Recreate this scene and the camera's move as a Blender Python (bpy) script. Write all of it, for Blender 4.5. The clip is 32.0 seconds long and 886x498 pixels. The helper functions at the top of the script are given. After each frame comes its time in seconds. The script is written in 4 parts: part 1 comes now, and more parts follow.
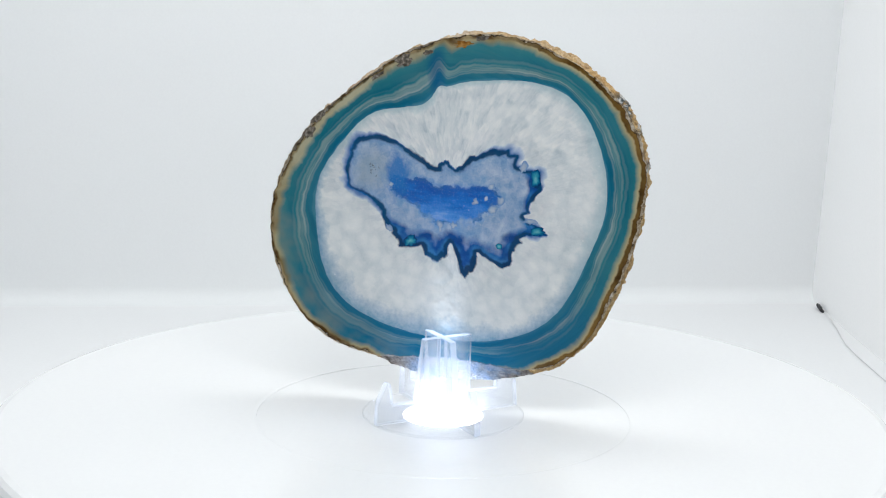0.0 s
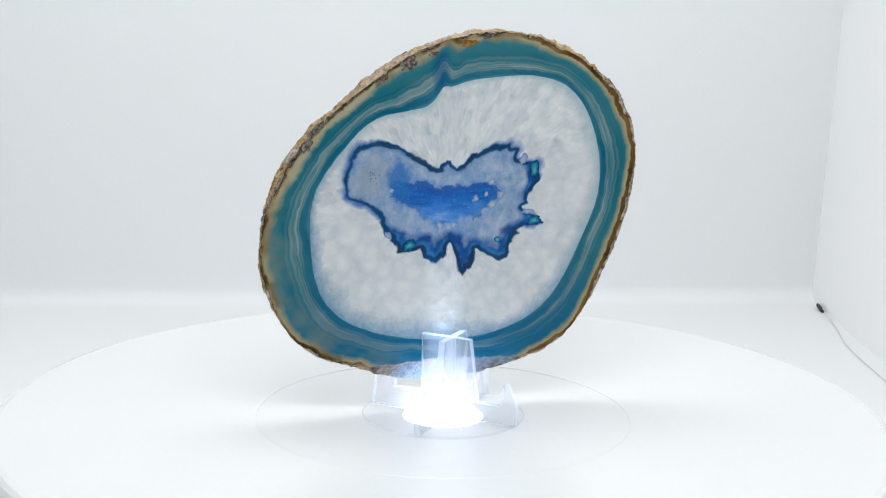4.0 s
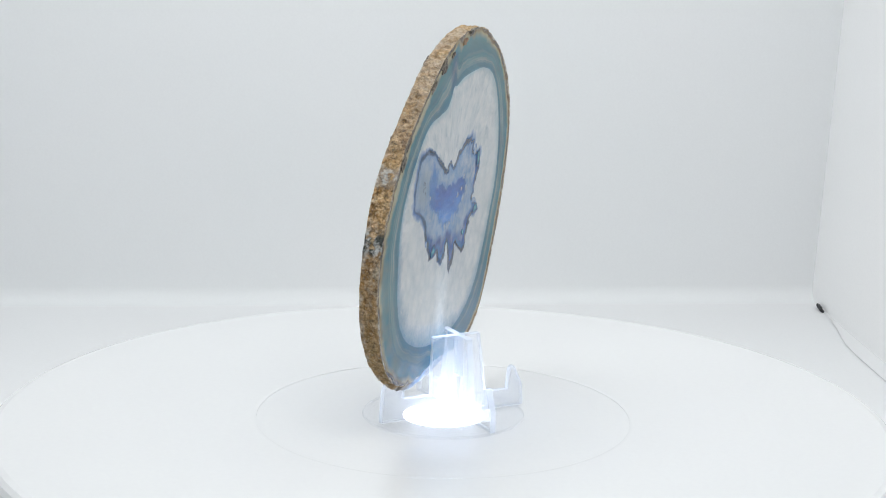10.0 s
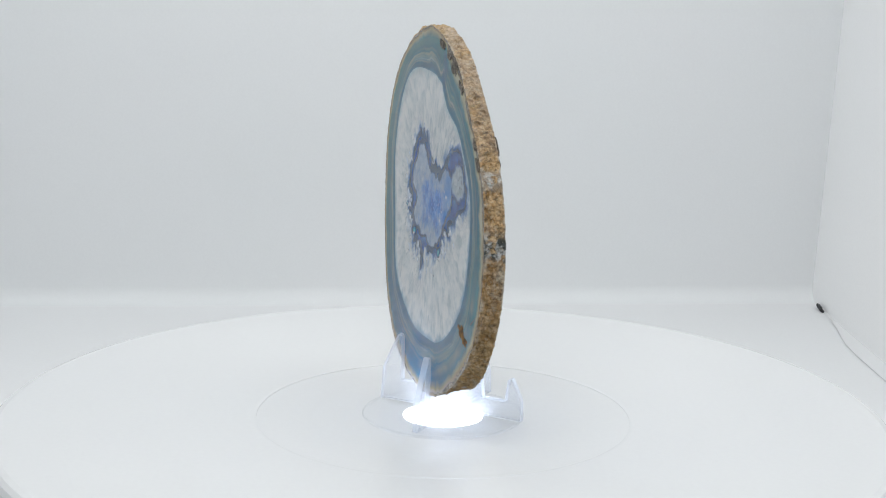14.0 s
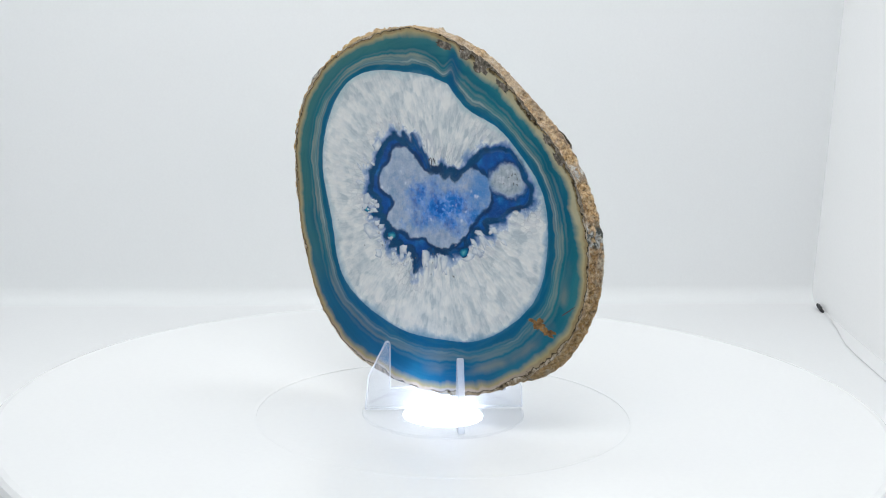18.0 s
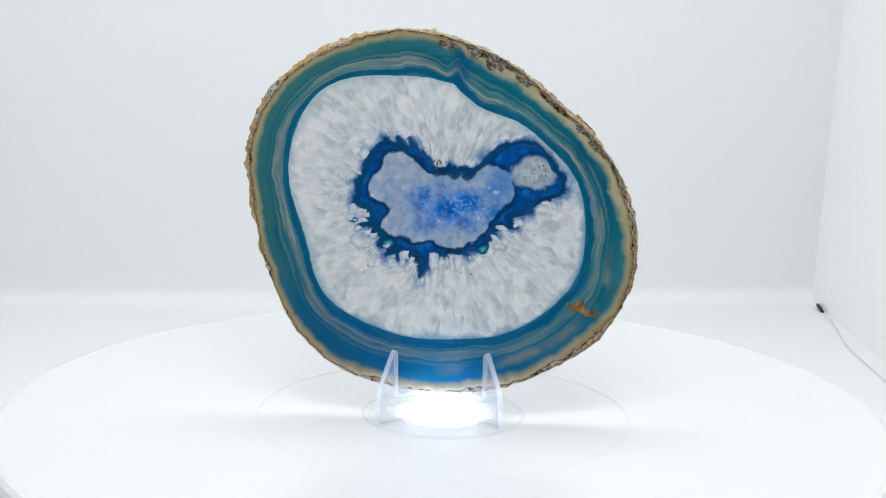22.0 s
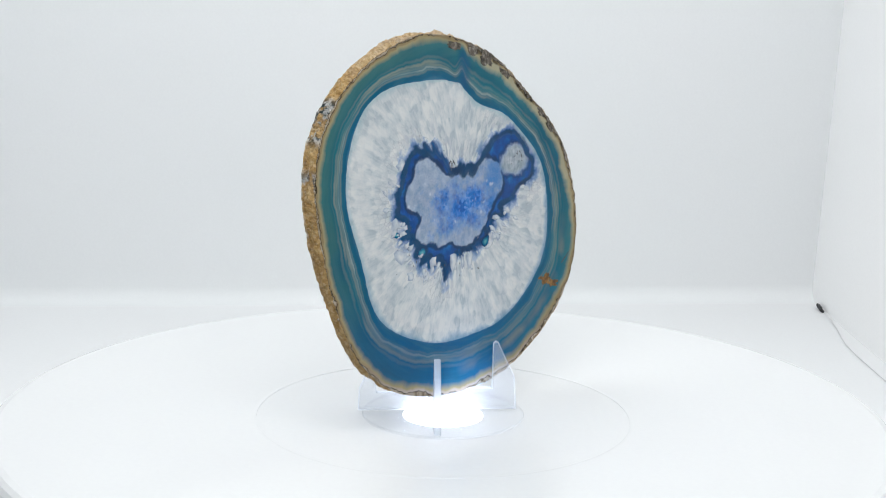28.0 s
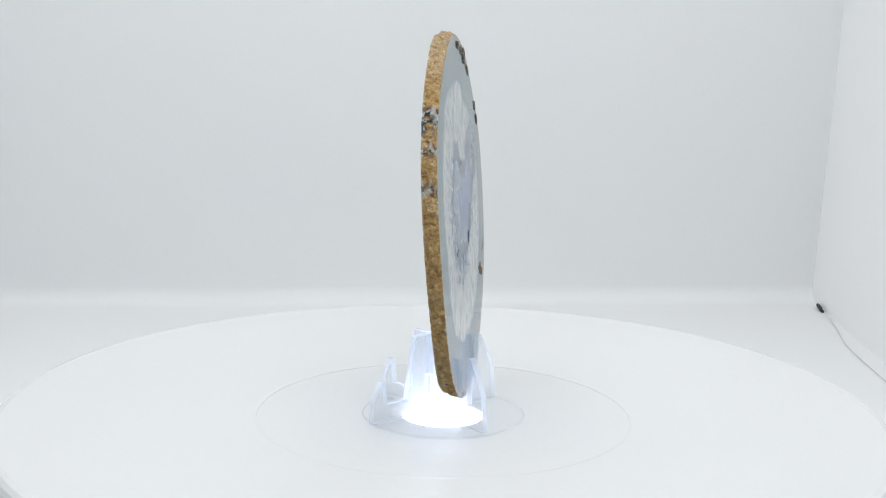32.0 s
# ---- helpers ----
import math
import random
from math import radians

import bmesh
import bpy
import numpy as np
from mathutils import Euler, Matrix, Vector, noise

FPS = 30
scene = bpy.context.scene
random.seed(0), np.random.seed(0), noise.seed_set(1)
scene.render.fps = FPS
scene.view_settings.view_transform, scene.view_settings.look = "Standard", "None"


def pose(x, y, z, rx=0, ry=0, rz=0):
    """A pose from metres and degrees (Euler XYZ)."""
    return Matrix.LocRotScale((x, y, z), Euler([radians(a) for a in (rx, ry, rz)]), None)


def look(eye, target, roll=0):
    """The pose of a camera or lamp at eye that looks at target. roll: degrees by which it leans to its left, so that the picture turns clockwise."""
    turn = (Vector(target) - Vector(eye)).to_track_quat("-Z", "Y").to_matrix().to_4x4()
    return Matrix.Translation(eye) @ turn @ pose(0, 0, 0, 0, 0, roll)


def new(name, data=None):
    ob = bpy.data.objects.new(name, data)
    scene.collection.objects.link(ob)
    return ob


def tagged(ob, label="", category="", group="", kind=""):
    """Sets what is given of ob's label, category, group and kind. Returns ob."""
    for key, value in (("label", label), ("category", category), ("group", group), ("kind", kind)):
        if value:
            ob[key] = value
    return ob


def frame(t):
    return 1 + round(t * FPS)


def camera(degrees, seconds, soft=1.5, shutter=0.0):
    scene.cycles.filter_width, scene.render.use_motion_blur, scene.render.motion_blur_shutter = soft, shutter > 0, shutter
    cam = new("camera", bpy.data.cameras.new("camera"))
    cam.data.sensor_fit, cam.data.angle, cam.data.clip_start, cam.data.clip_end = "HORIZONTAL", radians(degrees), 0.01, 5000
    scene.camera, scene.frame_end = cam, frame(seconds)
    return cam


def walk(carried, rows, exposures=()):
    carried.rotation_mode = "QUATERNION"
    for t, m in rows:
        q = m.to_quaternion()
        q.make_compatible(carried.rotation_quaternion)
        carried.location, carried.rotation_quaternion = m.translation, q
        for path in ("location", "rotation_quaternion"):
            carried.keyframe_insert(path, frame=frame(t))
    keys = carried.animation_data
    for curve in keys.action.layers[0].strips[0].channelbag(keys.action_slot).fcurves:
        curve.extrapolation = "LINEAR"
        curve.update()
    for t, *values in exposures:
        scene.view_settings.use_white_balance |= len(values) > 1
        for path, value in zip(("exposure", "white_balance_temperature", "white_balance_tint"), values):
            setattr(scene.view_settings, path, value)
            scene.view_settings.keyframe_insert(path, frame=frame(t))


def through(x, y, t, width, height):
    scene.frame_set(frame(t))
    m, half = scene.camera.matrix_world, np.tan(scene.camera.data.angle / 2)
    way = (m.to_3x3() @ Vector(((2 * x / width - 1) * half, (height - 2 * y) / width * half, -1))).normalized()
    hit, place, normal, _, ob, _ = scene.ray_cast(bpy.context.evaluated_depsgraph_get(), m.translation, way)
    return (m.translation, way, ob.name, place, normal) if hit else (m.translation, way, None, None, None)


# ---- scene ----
# A slice of dyed agate on a clear easel turns on a lit turntable in a white photo tent.
cam = camera(27.04, 32.0, soft=1.05)
EYE = Vector((0.0, -0.6, 0.1916))
AIM = EYE + Vector((-0.00186, 0.97601, -0.21771))
POSE = look(EYE, AIM, 1.163)
walk(cam, [(0, POSE), (32.0, POSE)],
     exposures=[(0, -0.05), (3.5, -0.05), (7, -0.06), (9, -0.06), (10, -0.18), (12, -0.27), (13.5, -0.33), (14.5, -0.29), (18, -0.08), (23, -0.04),
                (28, -0.06), (30, -0.09), (31, -0.20), (32, -0.22)])


def turned(t):
    """Degrees by which the turntable has turned at t seconds; 0: the slice stands edge-on."""
    return 8.79 * (t - 12.05) + 0.9 * math.exp(-((t - 10.5) / 4) ** 2)


# ---- light ----
world = bpy.data.worlds.new("world")
scene.world = world
world.use_nodes = True
world.node_tree.nodes["Background"].inputs[0].default_value = (0.9, 0.95, 1.0, 1)
world.node_tree.nodes["Background"].inputs[1].default_value = 0.2


def panel(name, m, sx, sy, watts, colour, spread):
    data = bpy.data.lights.new(name, "AREA")
    data.shape, data.size, data.size_y, data.energy, data.color, data.spread = "RECTANGLE", sx, sy, watts, colour, radians(spread)
    ob = new(name, data)
    ob.matrix_world = m
    return ob


# two rows of lamps under the roof of the tent, with reflectors that throw the light down
panel("tent_lamp_front", look((0.0, -0.34, 0.46), (0.0, 0.0, 0.03)), 0.44, 0.16, 1.55, (0.97, 0.99, 0.993), 140)
panel("tent_lamp_back", look((-0.02, 0.08, 0.475), (-0.02, 0.10, 0.0)), 0.44, 0.14, 0.97, (0.97, 0.99, 0.993), 150)


# the lamp in the middle of the turntable throws a narrow beam upwards
beam = bpy.data.lights.new("led_beam", "SPOT")
beam.energy, beam.color, beam.spot_size, beam.spot_blend, beam.shadow_soft_size = 0.27, (0.74, 0.85, 1.0), radians(28), 1.0, 0.004
beam_lamp = new("led_beam", beam)
beam_lamp.matrix_world = look((0.0, 0.0, 0.0014), (0.0, 0.0, 0.1))


# ---- materials ----
def material(name):
    m = bpy.data.materials.new(name)
    m.use_nodes = True
    m.node_tree.nodes.clear()
    return m, Tree(m.node_tree)


class Tree:
    """Short ways to make and join nodes."""

    def __init__(self, tree):
        self.tree = tree
        self.out = self.add("ShaderNodeOutputMaterial")

    def add(self, kind, **values):
        node = self.tree.nodes.new(kind)
        for key, value in values.items():
            node.inputs[key.replace("_", " ")].default_value = value
        return node

    def join(self, a, b):
        self.tree.links.new(a, b)

    def attr(self, name, output="Fac"):
        node = self.add("ShaderNodeAttribute")
        node.attribute_name = name
        return node.outputs[output]

    def coords(self):
        return self.add("ShaderNodeTexCoord").outputs["Object"]

    def noise(self, scale, detail=4, rough=0.55, at=None, distortion=0.0):
        node = self.add("ShaderNodeTexNoise", Scale=scale, Detail=detail, Roughness=rough, Distortion=distortion)
        self.join(at if at else self.coords(), node.inputs["Vector"])
        return node.outputs["Fac"]

    def cells(self, scale, at=None, feature="F1", output="Distance"):
        node = self.add("ShaderNodeTexVoronoi", Scale=scale)
        node.feature = feature
        self.join(at if at else self.coords(), node.inputs["Vector"])
        return node.outputs[output]

    def math(self, op, a, b=0.0, c=0.0):
        node = self.add("ShaderNodeMath")
        node.operation = op
        for i, v in enumerate((a, b, c)):
            if isinstance(v, (int, float)):
                node.inputs[i].default_value = v
            else:
                self.join(v, node.inputs[i])
        return node.outputs[0]

    def span(self, value, a, b, c=0.0, d=1.0):
        node = self.add("ShaderNodeMapRange")
        self.join(value, node.inputs["Value"])
        for key, v in zip(("From Min", "From Max", "To Min", "To Max"), (a, b, c, d)):
            node.inputs[key].default_value = v
        return node.outputs["Result"]

    def ramp(self, value, stops, smooth=False):
        node = self.add("ShaderNodeValToRGB")
        e = node.color_ramp.elements
        if smooth:
            node.color_ramp.interpolation = "EASE"
        while len(e) < len(stops):
            e.new(0.5)
        for k, (p, c) in zip(e, stops):
            k.position = p
            k.color = (*c, 1) if len(c) == 3 else c
        self.join(value, node.inputs[0])
        return node.outputs[0]

    def mix(self, fac, a, b, mode="MIX"):
        node = self.add("ShaderNodeMix")
        node.data_type, node.blend_type = "RGBA", mode
        for v, socket in ((fac, node.inputs[0]), (a, node.inputs[6]), (b, node.inputs[7])):
            if isinstance(v, tuple):
                socket.default_value = (*v, 1)
            elif isinstance(v, (int, float)):
                socket.default_value = v
            else:
                self.join(v, socket)
        return node.outputs[2]

    def toward(self, degrees, half, soft):
        """1 on the part of the slice within half degrees of a direction from its centre (0: along +y, 90: up)."""
        at = self.add("ShaderNodeSeparateXYZ")
        self.join(self.coords(), at.inputs[0])
        y, z = at.outputs["Y"], self.math("SUBTRACT", at.outputs["Z"], 0.0645)
        r = self.math("SQRT", self.math("ADD", self.math("MULTIPLY", y, y), self.math("MULTIPLY", z, z)))
        a = radians(degrees)
        c = self.math("ADD", self.math("MULTIPLY", y, math.cos(a)), self.math("MULTIPLY", z, math.sin(a)))
        return self.span(self.math("DIVIDE", c, self.math("ADD", r, 1e-5)), math.cos(radians(half + soft)), math.cos(radians(half)))

    def bump(self, height, strength, distance):
        node = self.add("ShaderNodeBump", Strength=strength, Distance=distance)
        self.join(height, node.inputs["Height"])
        return node.outputs["Normal"]

    def blend(self, fac, a, b):
        node = self.add("ShaderNodeMixShader")
        if isinstance(fac, (int, float)):
            node.inputs[0].default_value = fac
        else:
            self.join(fac, node.inputs[0])
        self.join(a, node.inputs[1])
        self.join(b, node.inputs[2])
        return node.outputs[0]

    def shader(self, kind, colour, normal=None, **values):
        node = self.add(kind, **values)
        socket = node.inputs["Base Color"] if "Base Color" in node.inputs else node.inputs["Color"]
        if isinstance(colour, tuple):
            socket.default_value = (*colour, 1)
        else:
            self.join(colour, socket)
        if normal is not None:
            self.join(normal, node.inputs["Normal"])
        return node.outputs[0]

    def end(self, shader):
        self.join(shader, self.out.inputs["Surface"])


def white_surface(name, colour, rough, grain, bump, tint):
    m, t = material(name)
    wide, fine = t.noise(6, 3), t.noise(grain, 4)
    c = t.mix(t.span(wide, 0.3, 0.7), colour, tint)
    c = t.mix(t.span(fine, 0.35, 0.75, 0, 0.06), c, (0.5, 0.5, 0.52))
    n = t.bump(fine, bump, 0.0004)
    node = t.add("ShaderNodeBsdfPrincipled", Roughness=rough)
    t.join(c, node.inputs["Base Color"])
    t.join(n, node.inputs["Normal"])
    t.end(node.outputs[0])
    return m


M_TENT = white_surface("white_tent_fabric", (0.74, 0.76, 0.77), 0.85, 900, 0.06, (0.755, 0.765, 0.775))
# same fabric made paler: the right wall's stronger light is put into its colour
M_TENT_LIT = white_surface("lit_tent_fabric", (0.925, 0.925, 0.925), 0.85, 900, 0.06, (0.91, 0.915, 0.92))
M_FLOOR = white_surface("white_tent_floor", (0.765, 0.775, 0.785), 0.55, 600, 0.04, (0.775, 0.78, 0.79))
M_ROOM = white_surface("dim_grey_room", (0.09, 0.09, 0.10), 0.9, 300, 0.05, (0.07, 0.07, 0.075))
M_PLATTER = white_surface("white_gloss_plastic", (0.72, 0.726, 0.732), 0.22, 500, 0.01, (0.70, 0.71, 0.72))
M_BASE = white_surface("grey_plastic", (0.30, 0.30, 0.31), 0.5, 500, 0.03, (0.26, 0.26, 0.27))


def clear_plastic(name, clear, rough, shine, marks=0.08):
    """Acrylic: clear, with a little haze that catches the lamp's light; the sawn edges scatter more."""
    m, t = material(name)
    glow = (0.82, 0.88, 1.0)
    haze = t.blend(0.5, t.shader("ShaderNodeBsdfDiffuse", glow), t.shader("ShaderNodeBsdfTranslucent", glow))
    scratch = t.span(t.noise(260, 5), 0.45, 0.8, 0.0, marks)
    see = t.blend(t.math("ADD", scratch, 1 - clear), t.shader("ShaderNodeBsdfTransparent", (0.996, 0.998, 1.0)), haze)
    gloss = t.add("ShaderNodeBsdfGlossy", Roughness=rough)
    facing = t.add("ShaderNodeLayerWeight", Blend=0.5).outputs["Facing"]
    t.end(t.blend(t.math("MULTIPLY_ADD", t.math("POWER", facing, 4.0), 0.5 * shine, 0.03 * shine), see, gloss.outputs[0]))
    return m


M_ACRYLIC = clear_plastic("clear_acrylic", 0.83, 0.06, 0.5, 0.05)
M_ACRYLIC_EDGE = clear_plastic("sawn_acrylic_edge", 0.58, 0.3, 0.25)
M_DISC_RIM = clear_plastic("clear_disc_rim", 0.89, 0.2, 0.25)
M_DISC = clear_plastic("clear_acrylic_disc", 1.0, 0.05, 0.12, 0.003)

M_LED, t = material("led_light")
t.end(t.shader("ShaderNodeEmission", (0.86, 0.91, 1.0), Strength=15.0))
M_SLOT, t = material("dark_slot")
t.end(t.shader("ShaderNodeBsdfDiffuse", t.mix(t.noise(900), (0.04, 0.04, 0.05), (0.08, 0.08, 0.09))))
M_CABLE, t = material("grey_cable_sheath")
t.end(t.shader("ShaderNodeBsdfPrincipled", t.mix(t.noise(400), (0.66, 0.66, 0.67), (0.72, 0.72, 0.73)), Roughness=0.45))
M_PLUG, t = material("black_rubber")
t.end(t.shader("ShaderNodeBsdfPrincipled", t.mix(t.noise(700), (0.008, 0.008, 0.009), (0.02, 0.02, 0.022)), Roughness=0.5))


def polished_stone(t, colour, normal, through, gloss=0.06, glitter=0.0):
    body = t.blend(through, t.shader("ShaderNodeBsdfDiffuse", colour, normal), t.shader("ShaderNodeBsdfTranslucent", colour, normal))
    fres = t.add("ShaderNodeFresnel", IOR=1.8)
    shine = t.add("ShaderNodeBsdfGlossy", Roughness=gloss)
    if glitter:
        t.join(normal, shine.inputs["Normal"])
    t.end(t.blend(t.math("MINIMUM", t.math("MULTIPLY_ADD", t.math("MAXIMUM", t.math("SUBTRACT", fres.outputs[0], 0.078), 0.0), 1.35, glitter), 0.95), body, shine.outputs[0]))


# banded chalcedony: "band" runs from the rind (0) to the quartz (1), "side" is 0 on one face and 1 on the other
M_BAND, t = material("teal_banded_chalcedony")
polar = t.attr("polar", "Vector")
side = t.attr("side")
one = t.math("SUBTRACT", 1.0, side)
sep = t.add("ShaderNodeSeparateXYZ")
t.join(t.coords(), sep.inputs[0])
slow = t.noise(1.7, 2, at=polar)
u = t.math("ADD", t.attr("band"), t.span(t.noise(1.5, 2, at=polar), 0.3, 0.7, -0.05, 0.05))
u = t.math("ADD", u, t.span(t.noise(5.0, 3, at=polar), 0.3, 0.7, -0.016, 0.016))
teal = t.ramp(u, [(0.0, (0.05, 0.27, 0.32)), (0.22, (0.055, 0.29, 0.34)), (0.34, (0.025, 0.235, 0.305)), (0.48, (0.008, 0.175, 0.265)),
                  (0.58, (0.015, 0.21, 0.29)), (0.64, (0.06, 0.27, 0.33)), (0.74, (0.07, 0.28, 0.34)), (0.83, (0.02, 0.20, 0.31)),
                  (0.89, (0.006, 0.165, 0.285)), (0.96, (0.006, 0.175, 0.32)), (1.0, (0.08, 0.29, 0.44))])
teal = t.mix(t.math("MULTIPLY", t.span(side, 0, 1, 0.0, 0.5), t.span(u, 0.80, 0.92)), teal, (0.002, 0.14, 0.33))
# broad differences of the dye: deep petrol on one face, greener towards its one edge, paler on the other
teal = t.mix(t.math("MULTIPLY", side, t.span(t.noise(26, 2), 0.38, 0.62, 0.0, 0.55)), teal, (0.004, 0.125, 0.215))
teal = t.mix(t.math("MULTIPLY", t.math("MULTIPLY", side, t.toward(14, 44, 40)), t.span(u, 0.62, 0.40, 0.0, 0.55)), teal, (0.075, 0.235, 0.215))
teal = t.mix(t.math("MULTIPLY", one, t.span(t.noise(30, 2), 0.40, 0.66, 0.0, 0.5)), teal, (0.075, 0.30, 0.35))
# bluer dye towards the foot, with the lamp's blue glow put into the colour too
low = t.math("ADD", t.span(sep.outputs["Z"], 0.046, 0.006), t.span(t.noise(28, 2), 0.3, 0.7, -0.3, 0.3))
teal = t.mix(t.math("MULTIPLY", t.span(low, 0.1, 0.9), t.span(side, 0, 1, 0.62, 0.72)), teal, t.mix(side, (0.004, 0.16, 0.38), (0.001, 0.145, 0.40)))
# fine growth lines through the whole ring
lines = t.add("ShaderNodeMapping")
lines.inputs["Scale"].default_value = (0.35, 0.35, 4.2)
t.join(polar, lines.inputs["Vector"])
grown = t.noise(3.0, 4, 0.6, at=lines.outputs[0])
teal = t.mix(t.span(grown, 0.50, 0.72, 0.0, 0.25), teal, (0.10, 0.29, 0.33))
teal = t.mix(t.span(grown, 0.48, 0.30, 0.0, 0.35), teal, (0.002, 0.11, 0.20))
# pale stripes of agate, each fading in and out along the ring, with dark seams between them
stripes = [(0.64, 0.034, 0.80, 0.9, 0.0), (0.705, 0.026, 0.65, 1.1, 6.0), (0.755, 0.022, 0.75, 1.0, 9.0), (0.81, 0.022, 0.50, 0.9, 12.0), (0.535, 0.030, 0.28, 0.9, 21.0)]
for at, half, strength, scale, shift in stripes:
    moved = t.add("ShaderNodeMapping")
    moved.inputs["Location"].default_value = (shift, 0.0, shift)
    t.join(polar, moved.inputs["Vector"])
    seen = t.noise(scale, 2, at=moved.outputs[0])
    wide = t.span(seen, 0.36, 0.64, half * 0.7, half * 1.5)
    line = t.span(t.math("DIVIDE", t.math("ABSOLUTE", t.math("SUBTRACT", u, at)), wide), 0.35, 1.25, 1.0, 0.0)
    tint = t.mix(side, (0.32, 0.45, 0.46), (0.37, 0.42, 0.36)) if shift != 9.0 else (0.46, 0.55, 0.55)
    teal = t.mix(t.math("MULTIPLY", line, t.math("MULTIPLY", t.span(seen, 0.38, 0.56, 0.08, strength), t.span(t.toward(-90, 40, 40), 0, 1, 1.0, 0.5))), teal, tint)
for at in (0.662, 0.738, 0.785, 0.825):
    line = t.span(t.math("ABSOLUTE", t.math("SUBTRACT", u, at)), 0.003, 0.010, 1.0, 0.0)
    teal = t.mix(t.math("MULTIPLY", line, t.span(t.noise(1.9 + at, 2, at=polar), 0.48, 0.62, 0.0, 0.35)), teal, (0.02, 0.14, 0.20))
# a smoky fold where the bands pinch at the top, and soft brownish wisps at the foot of one face
pinch = t.math("MULTIPLY", t.toward(95, 1.2, 3.5), t.span(u, 0.2, 0.4))
teal = t.mix(t.math("MULTIPLY", pinch, 0.65), teal, (0.004, 0.12, 0.30))
wisp = t.math("MULTIPLY", t.math("MULTIPLY", one, t.toward(-142, 24, 22)), t.span(t.noise(55, 3), 0.44, 0.62, 0.0, 0.6))
teal = t.mix(t.math("MULTIPLY", wisp, t.span(u, 0.72, 0.45)), teal, (0.27, 0.34, 0.29))
tan = t.math("MULTIPLY", t.math("MULTIPLY", side, t.toward(-128, 26, 16)), t.span(t.noise(1.6, 2, at=polar), 0.42, 0.60, 0.0, 0.6))
teal = t.mix(t.math("MULTIPLY", tan, t.span(t.math("ABSOLUTE", t.math("SUBTRACT", u, 0.45)), 0.02, 0.14, 1.0, 0.0)), teal, (0.36, 0.40, 0.33))
teal = t.mix(t.span(t.noise(240, 4), 0.35, 0.8, 0, 0.08), teal, (0.001, 0.07, 0.12))
# towards the rind: pale chalcedony, a cream line, then amber or dark brown, then the broken crust itself
v = t.math("ADD", u, t.span(slow, 0.35, 0.65, 0.05, -0.04))
creamy = t.math("MULTIPLY", t.toward(143, 30, 22), t.span(t.noise(2.2, 3, at=polar), 0.38, 0.58, 0.35, 1.0))
browned = t.math("MULTIPLY", t.toward(-2, 52, 26), one)
sooty = t.math("MULTIPLY", t.toward(132, 34, 14), t.span(t.noise(120, 4), 0.40, 0.52, 0.25, 1.0))
amber = t.mix(t.math("MAXIMUM", t.span(t.noise(2.3, 3, at=polar), 0.42, 0.56), t.math("MULTIPLY", side, 0.85)), (0.10, 0.048, 0.010), (0.46, 0.35, 0.19))
amber = t.mix(browned, amber, t.mix(t.span(t.noise(90, 4), 0.35, 0.65), (0.07, 0.034, 0.008), (0.30, 0.17, 0.05)))
amber = t.mix(sooty, amber, t.mix(t.span(t.noise(300, 5), 0.4, 0.6), (0.04, 0.03, 0.018), (0.36, 0.27, 0.14)))
crusty = t.ramp(t.noise(420, 6, 0.7), [(0.36, (0.045, 0.035, 0.025)), (0.44, (0.30, 0.22, 0.14)), (0.53, (0.58, 0.49, 0.37)), (0.66, (0.78, 0.73, 0.66))])
crusty = t.mix(t.math("MULTIPLY", sooty, 0.85), crusty, t.ramp(t.noise(480, 6, 0.7), [(0.38, (0.02, 0.017, 0.012)), (0.5, (0.12, 0.10, 0.075)), (0.62, (0.36, 0.33, 0.30))]))
pale_foot = t.math("MULTIPLY", side, t.span(sep.outputs["Z"], 0.022, 0.006))
cream = t.mix(t.math("MULTIPLY", t.span(t.noise(1.9, 2, at=polar), 0.46, 0.58), t.span(side, 0, 1, 0.75, 0.15)), (0.55, 0.47, 0.27), (0.20, 0.13, 0.04))
cream = t.mix(t.math("MULTIPLY", browned, 0.8), cream, (0.64, 0.55, 0.32))
cream = t.mix(creamy, cream, t.mix(t.noise(160, 4), (0.50, 0.47, 0.30), (0.66, 0.62, 0.45)))
reach = t.math("SUBTRACT", t.math("SUBTRACT", v, t.math("MULTIPLY", creamy, 0.14)), t.math("MULTIPLY", browned, 0.06))
edge = t.mix(t.span(reach, 0.12, 0.25), cream, teal)
brown_at = t.math("SUBTRACT", t.math("SUBTRACT", v, t.math("MULTIPLY", browned, 0.055)), t.math("MULTIPLY", sooty, 0.03))
brown_at = t.math("ADD", brown_at, t.span(t.noise(150, 3), 0.3, 0.7, -0.018, 0.018))
edge = t.mix(t.span(brown_at, 0.085, 0.125), t.mix(pale_foot, amber, (0.66, 0.58, 0.52)), edge)
broken = t.math("ADD", v, t.span(t.noise(520, 4), 0.3, 0.7, -0.03, 0.03))
broken = t.math("SUBTRACT", broken, t.math("MULTIPLY", sooty, 0.03))
edge = t.mix(t.span(broken, 0.050, 0.058), t.mix(browned, (0.03, 0.022, 0.015), (0.11, 0.06, 0.02)), edge)
edge = t.mix(t.span(broken, 0.033, 0.043), crusty, edge)
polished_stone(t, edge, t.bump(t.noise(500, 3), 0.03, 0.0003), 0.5)

